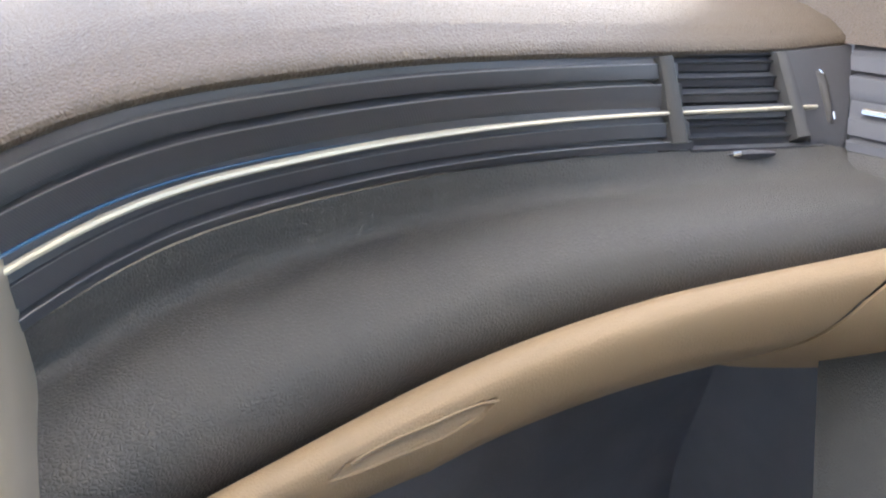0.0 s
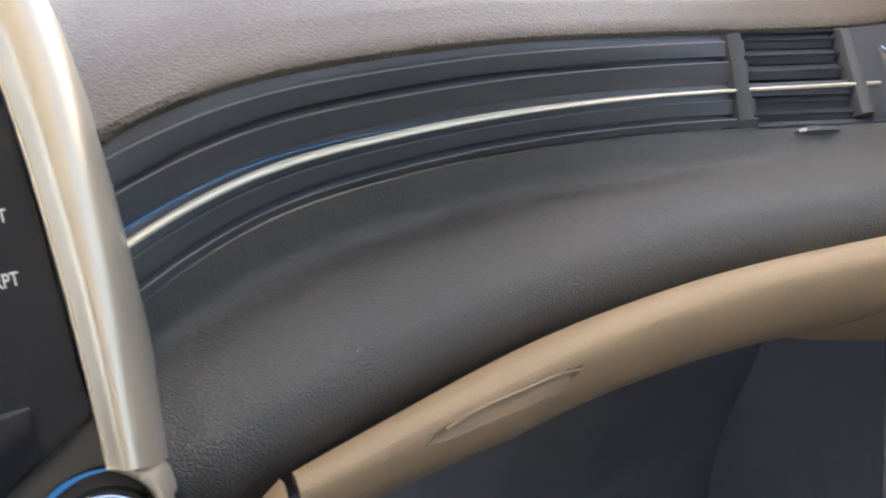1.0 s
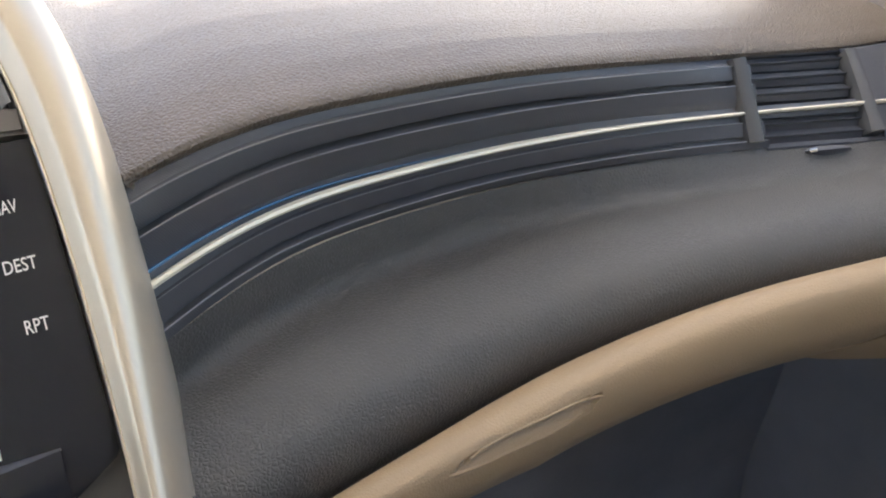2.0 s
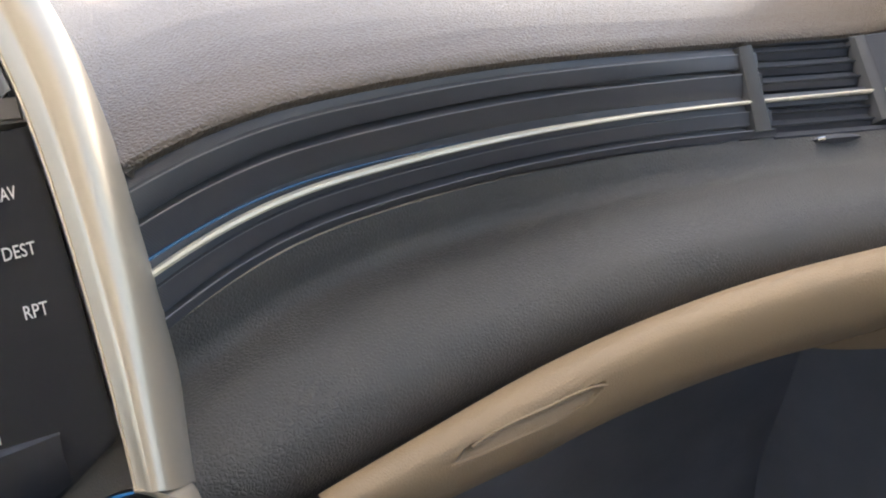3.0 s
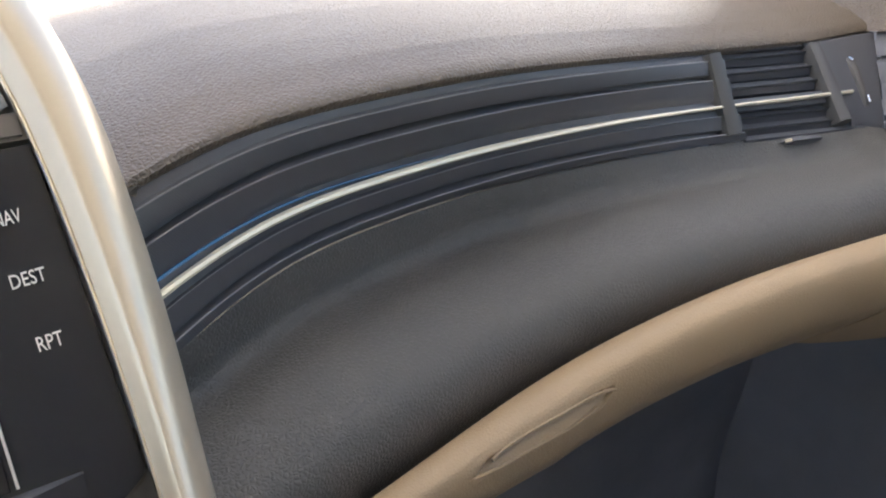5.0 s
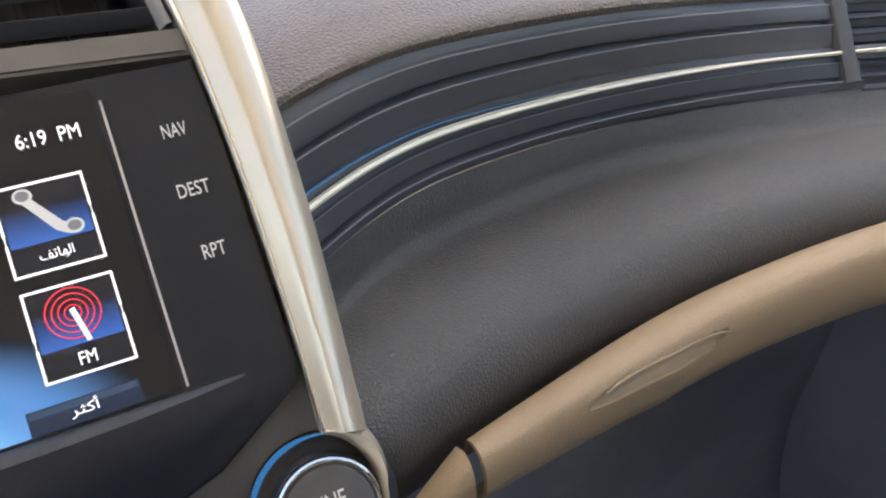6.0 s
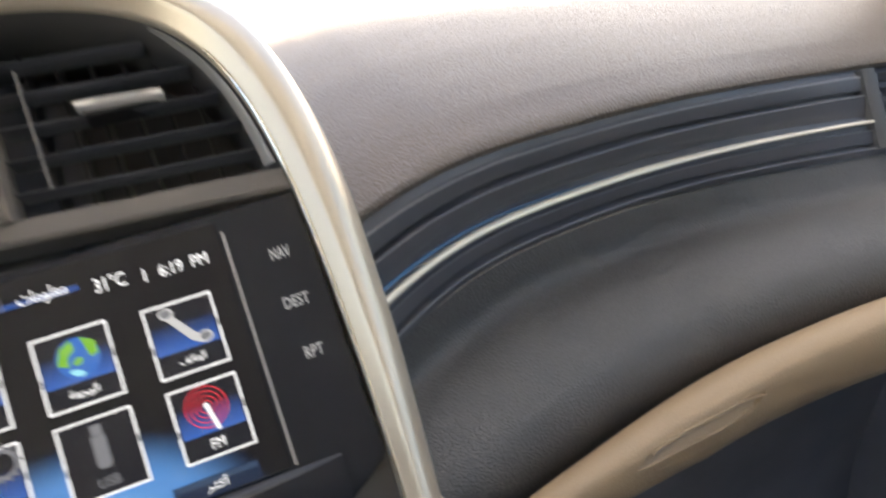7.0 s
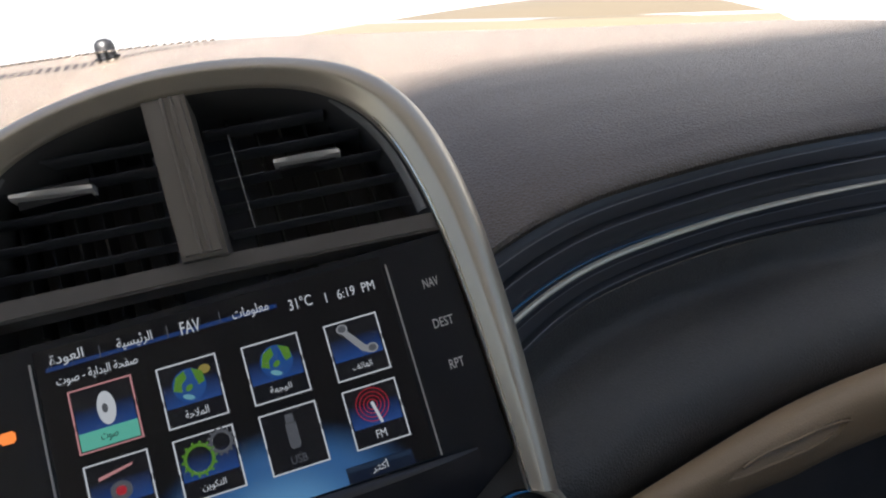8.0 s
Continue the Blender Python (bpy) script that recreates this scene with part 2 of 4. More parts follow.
EDGE = fine([(1.9, 0.22, 0.74), (2.2, 0.26, 0.865), (2.6, 0.32, 0.97), (3.0, 0.39, 1.01), (3.8, 0.52, 1.035), (4.6, 0.69, 1.02), (5.4, 0.81, 0.97), (6.2, 0.91, 0.91), (6.9, 0.98, 0.86)])
TRIM = fine([(1.9, 0.36, 0.37), (2.2, 0.45, 0.52), (2.6, 0.57, 0.66), (3.0, 0.67, 0.72), (3.8, 0.81, 0.76), (4.6, 0.86, 0.72), (5.4, 0.88, 0.63), (6.2, 0.89, 0.52), (6.9, 0.9, 0.43)])
LIP = fine([(2.2, 0.36, -0.558), (2.52, 0.443, -0.507), (2.86, 0.56, -0.471), (3.28, 0.66, -0.412), (3.7, 0.69, -0.358), (4.1, 0.63, -0.325), (4.5, 0.54, -0.31), (4.9, 0.45, -0.32), (5.7, 0.28, -0.39), (6.5, 0.12, -0.46), (7.0, 0.02, -0.52)])
XS = [1.95 + 0.05 * k for k in range(99)]


def band_point(x, f, out=0.0):
    """A point on the ribbed band: f = 0 at the leather edge, 1 at the bright strip; out: towards the seats."""
    (ey, ez), (ty, tz) = rail(EDGE, x), rail(TRIM, x)
    if x > 6.5:
        x += (x - 6.5) / 0.36 * (0.29 - 0.32 * f)
    n = Vector((0, -(ez - tz), -(ty - ey))).normalized()
    return P(x, ey + (ty - ey) * f + n.y * out, ez + (tz - ez) * f + n.z * out)


def band_strip(x0, x1, profile, step=0.05):
    n = max(2, round((x1 - x0) / step))
    return [[band_point(x0 + (x1 - x0) * k / n, f, o) for f, o in profile] for k in range(n + 1)]


dash = thing("dashboard", at(0.25, 0.12, 0.9), "two-tone dashboard with taupe leather top and charcoal lower pad", "dashboard")

# leather top: from the centre frame's outer side and the leather edge back to the windscreen
HOOD = [(0.79, 0.4, 2.0), (1.1, 0.42, 1.95), (1.4, 0.48, 1.82), (1.66, 0.52, 1.58), (1.86, 0.46, 1.27), (1.98, 0.34, 1.02)]
near = [P(0.79 * 2 - x, y, z) for x, y, z in HOOD[::-1]] + [P(x, y, z) for x, y, z in HOOD[1:]]
near_r = smooth_line(near, 6)
edge_pts = [band_point(x, 0.0) for x in XS if x > 2.06]
left_pts = [Vector((2 * 0.0 - q.x, q.y, q.z)) for q in edge_pts[::-1]]
near_all = left_pts + near_r + edge_pts
FAR = [(-0.8, 0.38, 1.1), (-0.62, 0.5, 1.14), (-0.4, 0.6, 1.165), (-0.2, 0.64, 1.155), (0.0, 0.66, 1.136), (0.2, 0.64, 1.101), (0.4, 0.6, 1.063), (0.62, 0.5, 1.024), (0.8, 0.38, 0.99)]
far_line = smooth_line(FAR, 12)


def far_at(x):
    return Vector((x, float(np.interp(x, [q.x for q in far_line], [q.y for q in far_line])), float(np.interp(x, [q.x for q in far_line], [q.z for q in far_line]))))


rows = []
for i, q in enumerate(near_all):
    t = (near_all[min(i + 1, len(near_all) - 1)] - near_all[max(i - 1, 0)]).normalized()
    back = Vector((-t.y, t.x, 0)).normalized() if abs(t.x) + abs(t.y) > 1e-4 else Vector((0, 1, 0))
    if back.y < 0:
        back = -back
    f = far_at(q.x * 1.04)
    row = [q + back * 0.014 + Vector((0, 0, -0.0065)), q + back * 0.0048 + Vector((0, 0, -0.004)), q + back * 0.0018 + Vector((0, 0, -0.0016)), q + back * 0.0008 + Vector((0, 0, 0.0004)), q + back * 0.0018 + Vector((0, 0, 0.0026))]
    rise = f.z - q.z
    swell = 0.35 + 0.65 * min(1.0, max(0.0, (abs(q.x) - 0.02) / 0.16))
    for s, lift in ((0.014, 0.005), (0.025, 0.0065), (0.05, 0.011), (0.1, 0.0155), (0.18, 0.02), (0.3, 0.022), (0.45, 0.02), (0.62, 0.015), (0.8, 0.008), (0.92, 0.003), (1.0, 0.0)):
        row.append(Vector((q.x + (f.x - q.x) * s, q.y + (f.y - q.y) * s, q.z + rise * s + lift * swell)))
    rows.append(row)
part("top_pad", loft(rows, thick=-0.004), TAUPE, dash, "taupe grained leather top pad")

# ribbed dark band with stepped ridges, the bright strip and the blue light line
RIDGES = [
    [(-0.06, -0.1), (0.0, -0.06), (0.06, -0.03), (0.17, -0.014), (0.185, 0.004), (0.2, 0.006), (0.42, -0.006), (0.44, -0.05)],
    [(0.43, -0.06), (0.5, -0.06), (0.512, -0.006), (0.525, 0.008), (0.54, 0.006), (0.7, -0.004), (0.86, -0.022), (0.88, -0.03)],
    [(0.87, -0.032), (0.95, -0.022), (1.05, -0.02)],
    [(1.045, -0.022), (1.14, -0.016), (1.15, 0.0), (1.165, 0.0), (1.38, -0.012), (1.4, -0.045)],
    [(1.395, -0.05), (1.455, -0.05), (1.465, -0.004), (1.478, 0.006), (1.49, 0.002), (1.6, -0.012)],
]
VX0, VX1 = 5.55, 6.5
for prof in RIDGES:
    part("ridge", loft(band_strip(1.95, VX0 + 0.02, prof), thick=0.002), BAND, dash, "long dark satin ridge")
# lighter threads paint in the light caught along the ridge edges
for f, r in ((0.195, 0.00036), (0.525, 0.0004), (1.155, 0.0002), (1.475, 0.0004)):
    part("edge_gleam", tube([band_point(1.95 + 0.05 * k, f, 0.006) for k in range(73)], r, 6), EDGE_GLEAM, dash, "fine lighter thread painting in the light on the ridge's edge")
strip = [[band_point(x, 1.0 + dz, o) for dz, o in ((-h, 0.0), (-h * 0.8, 0.022), (0, 0.03), (h * 0.8, 0.022), (h, 0.0), (0, -0.02))] for x, h in ((1.95 + 0.046 * k, 0.042 - 0.00013 * k) for k in range(101))]
part("bright_strip", loft(strip, close=True), CREAMCH, dash, "thin pale chrome trim strip")
part("light_line", tube([band_point(1.95 + 0.05 * k, 0.85 + 0.0024 * k, 0.01) for k in range(36)], [0.00075 - 0.0007 * k / 35 for k in range(36)], 6), glow("ice_blue_light", (0.03, 0.17, 0.42), 0.038), dash, "ice-blue ambient light line")

# charcoal pad: a hollow under the ridges, a shelf that swells outwards, and a rolled lip over the glove box


def pad_rise(f, hollow):
    """How far the pad stands off the straight line between its edges."""
    return 0.0125 * math.exp(-(((f - 0.66) / 0.22) ** 2)) - 0.015 * hollow * math.exp(-(((f - 0.18) / 0.15) ** 2)) - 0.62 * max(0.0, f - 0.77) ** 2


rows = []
for x in XS:
    g = band_point(x, 1.58, 0.0)
    ly, lz = rail(LIP, max(2.2, x))
    l = P(x, ly + 0.12, lz - 0.13)
    d = l - g
    n = Vector((0, d.z, -d.y)).normalized()
    if n.z < 0:
        n = -n
    hollow = float(np.interp(x, [3.8, 6.6], [1.0, 0.3]))
    rows.append([g + d * (k / 60) + n * pad_rise(k / 60, hollow) for k in range(61)])
part("lower_pad", loft(rows, thick=-0.003), CHARCOAL, dash, "charcoal grained soft lower pad")
# dark body of the dashboard behind and below
liner = smooth_line([Vector((0, 0.24, 0.93)), Vector((0, 0.2, 0.84)), Vector((0, 0.2, 0.74)), Vector((0, 0.23, 0.62)), Vector((0, 0.27, 0.48)), Vector((0, 0.27, 0.36)), Vector((0, 0.2, 0.31))], 6)
part("footwell_liner", loft([[Vector((x, q.y + 0.03 * (x / 0.72) ** 2, q.z)) for q in liner] for x in (-0.74 + 0.0925 * k for k in range(17))], thick=0.006), CARPET, dash, "dark carpeted lining below the dashboard")

# ---- glove box ----
glove = thing("glove_box", Matrix.Translation(P(4.2, 0.6, -0.6)), "beige padded glove box lid with a recessed latch", "glove box")
NOSE = [(0.16, -0.08), (0.06, -0.015), (0.0, 0.0), (-0.065, -0.01), (-0.12, -0.04), (-0.155, -0.085), (-0.162, -0.125), (-0.15, -0.175), (-0.122, -0.23), (-0.078, -0.285), (-0.02, -0.33), (0.06, -0.365), (0.17, -0.395), (0.32, -0.42), (0.6, -0.45)]
NOSE = [tuple(q)[:2] for q in smooth_line([(a, b, 0) for a, b in NOSE], 6)]


def lid_end(dz):
    """The lid's slanting right-hand edge."""
    return float(np.interp(dz, [-0.45, -0.42, -0.316, -0.23, -0.158, 0.0], [5.26, 5.35, 5.48, 5.58, 5.7, 5.93]))


def nose_size(x):
    """The roll grows slimmer towards the console."""
    return float(np.interp(x, [2.4, 3.5], [0.62, 1.0]))


def nose_point(x, dy, dz):
    ly, lz = rail(LIP, x)
    # the long shallow recess of the latch in the lower face
    v = (dz + 0.185 + 0.04 * (x - 3.4)) / 0.042
    u = (x - 3.39 - 0.06 * v) / 0.36
    # deepest under its upper edge, running out below
    dip = min(1.0, max(0.0, 1 - abs(u) ** 5 - v**8) * 10) * 0.036 * min(1.0, max(0.0, (v + 1.0) / 1.5)) if dy < 0.05 else 0.0
    size = nose_size(x)
    return P(x, ly + dy * size + dip, lz + dz * size)


rows = []
for k in range(261):
    row = []
    for dy, dz in NOSE:
        x = 2.45 + (lid_end(dz) - 2.45) * k / 260
        row.append(nose_point(x, dy, dz))
    rows.append(row)
part("lid", loft(rows, thick=0.002), BEIGE, glove, "beige vinyl lid with rounded nose")


def rim_line(v, n=24):
    """A line along the recess of the latch; v = 1 its upper edge, -1 its lower edge."""
    out = []
    for k in range(n + 1):
        u = -0.97 + 1.94 * k / n
        x = 3.39 + 0.06 * v + 0.36 * u
        dz = 0.042 * v * (1 - 0.75 * abs(u) ** 5) - 0.185 - 0.04 * (x - 3.4)
        low = [q for q in NOSE if q[1] < -0.12][::-1]
        dy = float(np.interp(dz, [q[1] for q in low], [q[0] for q in low]))
        ly, lz = rail(LIP, x)
        out.append(P(x, ly + dy * nose_size(x) + 0.004, lz + dz * nose_size(x)))
    return out


for v in (1.0, -0.9):
    part("recess_rim", tube(rim_line(v), 0.0008, 8), BEIGE, glove, "rounded beige rim of the latch recess")
cap = thing("dashboard_end_panel", Matrix.Translation(P(6.2, 0.4, -0.8)), "beige end panel of the lower dashboard beside the door", "dashboard panel")
rows = []
for k in range(31):
    row = []
    for dy, dz in NOSE:
        a = lid_end(dz) + 0.03
        x = a + (7.0 - a) * k / 30
        grow = 1 + 0.75 * (k / 30) ** 0.8
        q = nose_point(x, dy - 0.022 - 0.5 * (grow - 1) * max(0.0, -dz - 0.1), dz * grow)
        row.append(q)
    rows.append(row)
part("end_skin", loft(rows, thick=0.002), BEIGE, cap)
part("latch", tube([P(3.31 + 0.018 * k, rail(LIP, 3.31 + 0.018 * k)[0] - 0.108, rail(LIP, 3.31 + 0.018 * k)[1] - 0.215 + 0.012 * math.sin(k * math.pi / 10)) for k in range(11)], [0.0006 + 0.0012 * math.sin(k * math.pi / 10) for k in range(11)], 8), BEIGE, glove, "beige latch tab")
side = thing("console_side_panel", Matrix.Translation(P(2.2, 0.8, -0.8)), "beige side panel of the centre console", "console panel")
part("panel_skin", loft([[P(x, 0.415 + 0.63 * dy + 0.1 * (2.4 - x), -0.525 + 0.63 * dz - 0.6 * (2.4 - x)) for dy, dz in NOSE] for x in (2.02, 2.12, 2.22, 2.3, 2.36, 2.4)], thick=-0.002), BEIGE, side)

# ---- passenger side vent ----
vent = thing("side_air_vent", Matrix.Translation(band_point(6.0, 0.8)), "dark rectangular air vent with thin horizontal slats", "air vent")
part("cavity", loft(band_strip(VX0, VX1, [(-0.06, -0.03), (0.03, -0.03), (0.05, -0.28), (1.5, -0.28), (1.53, -0.03), (1.62, 0.0)]), thick=-0.002), VENTDK, vent)
for fx, w, lean in ((VX0 - 0.06, 0.07, 0.01), (VX1 - 0.04, 0.065, 0.075)):
    up = [[band_point(fx + dx - lean * f, f, o) for dx, o in ((-w, -0.06), (-w * 0.85, 0.024), (-w * 0.4, 0.045), (w * 0.3, 0.045), (w * 0.8, 0.01), (w, -0.08))] for f in (0.08, 0.3, 0.55, 0.8, 1.0, 1.25, 1.5)]
    part("upright", loft(up, close=True), UPRIGHT, vent, "grey upright of the vent")
for f in (0.16, 0.42, 0.68, 1.2, 1.41):
    sl = [[band_point(x, f + a, o) for a, o in ((-0.118, -0.06), (-0.012, -0.036), (0.0, -0.014), (0.012, -0.016), (0.02, -0.036), (0.118, -0.06), (0.118, -0.2), (-0.118, -0.2))] for x in (VX0, 5.8, 6.1, VX1 - 0.11)]
    part("slat", loft(sl, close=True), VENTDK, vent)
part("strip_carrier", loft(band_strip(VX0, VX1, [(0.86, -0.2), (0.88, -0.02), (1.0, -0.015), (1.1, -0.02), (1.12, -0.2)]), thick=0.001), BAND, vent)
for k in range(7):
    x = 5.66 + 0.12 * k
    part("vane", loft([[band_point(x + dx, f, o) for dx, o in ((-0.008, -0.32), (0.008, -0.32), (0.008, -0.2), (-0.008, -0.2))] for f in (0.1, 0.8, 1.5)], close=True), BLACK, vent)
# control panel with the thumbwheel
part("control_plate", loft(band_strip(VX1 - 0.09, 6.86, [(-0.06, -0.05), (0.0, -0.02), (0.05, 0.0), (0.8, 0.005), (1.5, 0.0), (1.58, -0.02)]), thick=-0.002), BAND, vent)
wheel = [[band_point(6.66 + 0.03 * math.cos(a), f, 0.035 * math.sin(a) * g) for a in (math.pi * k / 8 for k in range(9))] for f, g in ((0.42, 0.2), (0.5, 0.7), (0.65, 1), (0.85, 1), (1.05, 0.9), (1.2, 0.5), (1.26, 0.2))]
part("thumbwheel", loft(wheel, thick=-0.0006), GREYPL, vent, "ribbed grey thumbwheel")
part("wheel_mark", tube([band_point(6.65, 0.42, 0.01), band_point(6.65, 0.5, 0.03)], 0.0012, 8), CHROME, vent)
part("wheel_mark", tube([band_point(6.69, 1.1, 0.02), band_point(6.69, 1.22, 0.02)], 0.001, 8), CHROME, vent)
tab = thing("vent_shut_off_tab", Matrix.Translation(P(5.95, 0.95, 0.28)), "small dark lens-shaped tab with a bright chip under the vent", "vent control")
rows = []
for k in range(13):
    a = k / 12
    x = 5.78 + 0.34 * a
    w = math.sin(math.pi * a) ** 0.7
    rows.append([band_point(x, 1.72 - 0.1 * w, -0.02), band_point(x, 1.72 - 0.05 * w, 0.03 * w), band_point(x, 1.72 + 0.03 * w, 0.05 * w), band_point(x, 1.72 + 0.1 * w, 0.0)])
part("tab_body", loft(rows, thick=-0.001), BAND, tab)
part("bright_chip", tube([band_point(5.79, 1.74, 0.03), band_point(5.83, 1.735, 0.045)], 0.0014, 8), CHROME, tab, "bright chrome chip")

# ---- passenger door ----
door = thing("passenger_door", at(0.66, -0.2, 0.9), "closed car door with taupe upper, ribbed insert and grey lower panel", "car door")


def door_point(s, f, out):
    """Along the door towards the rear by s decimetres; f and out as on the dashboard's band."""
    q = band_point(6.86, f, 0)
    return q + Vector((-0.004 + 0.02 * min(s, 2) - out * 0.08, -0.003 - 0.1 * s, 0.0 - 0.004 * s))


DS = [0.0, 0.1, 0.25, 0.5, 1, 2, 4, 7, 11]
part("upper_trim", loft([[door_point(s, f * (1.0 if s < 0.6 else 0.4), o) for f, o in ((-3.4, 0.9), (-2.0, 0.5), (-1.0, 0.2), (-0.4, 0.06), (-0.1, 0.03), (0.0, 0.03), (0.02, -0.05))] for s in [-0.9, -0.4] + DS], thick=-0.004), TAUPE, door, "taupe leather upper door trim")
for prof in RIDGES:
    part("ridge", loft([[door_point(s, f, o) for f, o in prof] for s in DS], thick=0.003), BAND, door)
part("bright_strip", loft([[door_point(s, 1.0 + a, o) for a, o in ((-0.05, 0), (-0.03, 0.03), (0.03, 0.03), (0.05, 0), (0, -0.02))] for s in DS[1:]], close=True), CHROME, door)
part("dark_panel", loft([[door_point(s, f, o) for f, o in ((1.6, -0.02), (1.9, -0.04), (2.4, -0.06), (3.0, -0.06), (3.25, -0.04))] for s in DS], thick=-0.004), CHARCOAL, door)
part("lower_panel", loft([[door_point(s, f, o) for f, o in ((3.27, 0.08), (3.4, 0.12), (4.2, 0.14), (5.0, 0.12), (6.5, 0.08), (8.5, 0.05), (10.0, 0.0))] for s in DS], thick=-0.004), DOORLOW, door, "dark grey lower door panel")
part("door_skin", box((0.74, -1.25, 0.3), (0.8, 0.35, 1.02), 0.01), PAINT, door)
part("pocket", box((0.66, -1.2, 0.32), (0.745, 0.425, 0.74), 0.015), CARPET, door, "dark carpeted lower door pocket")
part("door_edge", box((0.67, 0.13, 0.5), (0.745, 0.43, 0.96), 0.01), CARPET, door, "dark front edge of the door")
part("pocket_rail", tube([Vector((0.655, 0.08, 0.74)), Vector((0.65, 0.02, 0.66)), Vector((0.648, -0.02, 0.56)), Vector((0.645, -0.06, 0.42))], 0.008, 8), GREYPL, door)

# ---- centre frame, vents and screen ----
frame_thing = thing("console_surround", LEAN, "champagne metallic frame arching round vents and screen", "console trim")
INNER = [(1.9, -0.26), (1.908, 0.0), (1.908, 0.3), (1.9, 0.65), (1.88, 0.97), (1.845, 1.22), (1.79, 1.44), (1.69, 1.64), (1.53, 1.785), (1.35, 1.865), (1.1, 1.925), (0.79, 1.95)]
OUTER = [(2.05, -0.3), (2.072, 0.0), (2.095, 0.3), (2.102, 0.6), (2.105, 0.92), (2.083, 1.2), (2.03, 1.465), (1.94, 1.7), (1.76, 1.885), (1.51, 2.0), (1.15, 2.09), (0.79, 2.12)]
inn, outr = smooth_line([(x, 0, z) for x, z in INNER], 15), smooth_line([(x, 0, z) for x, z in OUTER], 15)


def eased(line, spread=7.0):
    """The same line with its bends eased out, level where it meets its mirror half."""
    reach = 20
    kernel = np.exp(-0.5 * (np.arange(-reach, reach + 1) / spread) ** 2)
    kernel /= kernel.sum()
    v = np.array([tuple(q) for q in line])
    over = v[-2 : -reach - 2 : -1] * (-1, 1, 1) + (1.58, 0, 0)
    v = np.concatenate((2 * v[0] - v[reach:0:-1], v, over))
    return [Vector((float(np.dot(v[k : k + 2 * reach + 1, 0], kernel)), 0.0, float(np.dot(v[k : k + 2 * reach + 1, 2], kernel)))) for k in range(len(line))]


inn, outr = eased(inn), eased(outr)
half = []
for a, b in zip(inn, outr):
    d = b - a
    sect = [(0.0, 0.25), (0.0, 0.0), (0.03, -0.02), (0.07, -0.028), (0.16, -0.046), (0.25, -0.064), (0.32, -0.0765), (0.36, -0.081), (0.4, -0.0805)]
    sect += [(0.4 + 0.6 * math.sin(h), -0.0805 + 0.24 * (1 - math.cos(h)) ** 1.1) for h in (math.pi / 2 * k / 10 for k in range(1, 11))] + [(1.0, 0.7)]
    half.append([(a.x + f * d.x, y, a.z + f * d.z - (0.05 if y == 0.7 else 0.0)) for f, y in sect])
full = half + [[(1.58 - x, y, z) for x, y, z in r] for r in half[-2::-1]]
part("arch", loft([[P(*q) for q in r] for r in full], close=False), CHAMP, frame_thing)
edge_line = [P(r[2][0], r[2][1] - 0.004, r[2][2]) for r in half[:102]]
part("bright_edge", tube(edge_line, 0.0007, 6), CHROME, frame_thing, "fine bright inner edge")
# the foot of the frame flaring round the knob
foot = []
for k in range(15):
    a = k / 14
    cx, cz = 1.848, -0.475
    deg = 76 - 116 * a
    t = radians(deg)
    r0 = float(np.interp(deg, [-40, 0, 41, 76], [0.16, 0.162, 0.192, 0.218]))
    r1 = float(np.interp(deg, [-40, 0, 20, 41, 60, 76], [0.18, 0.195, 0.23, 0.268, 0.25, 0.232]))
    foot.append([P(cx + r * math.cos(t), y, cz + r * math.sin(t)) for r, y in ((r0, 0.2), (r0, -0.02), (r0 + 0.15 * (r1 - r0), -0.048), (r0 + 0.5 * (r1 - r0), -0.064), (r0 + 0.8 * (r1 - r0), -0.02), (r1, 0.08), (r1, 0.2))])
part("foot", loft(foot, close=True), CHAMP, frame_thing)

stack = thing("centre_stack_fascia", LEAN, "dark grey fascia below the screen", "console fascia")
part("fascia_plate", prism([(-0.35, -1.6), (2.02, -1.6), (2.05, -0.4), (1.95, -0.1), (1.9, 0.05), (-0.32, 0.05), (-0.4, -0.3)], 0.06, 0.3, 0.01), GREYPL, stack)
part("side_skin", loft([[P(2.0 + a * 0.05 - 0.0 * z, 0.12 + 1.6 * a, z) for a in (0, 0.1, 0.3, 0.6, 1.0)] for z in (-1.8, -0.8, -0.3, 0.0, 0.4, 0.8)], thick=-0.004), CHARCOAL, stack)

unit = thing("infotainment_screen", LEAN, "lit touch screen in a gloss black panel showing eight menu tiles", "screen")
PANEL = [(1.875, 0.965), (1.885, 0.7), (1.892, 0.3), (1.895, -0.07), (1.88, -0.095), (1.6, -0.265), (1.3, -0.36), (0.79, -0.39), (0.28, -0.36), (-0.02, -0.265), (-0.3, -0.095), (-0.315, -0.07), (-0.312, 0.3), (-0.305, 0.7), (-0.295, 0.965)]
part("front_panel", prism(PANEL, 0.0, 0.22, 0.012), GLOSS, unit, "gloss black panel with chamfered lower corners")
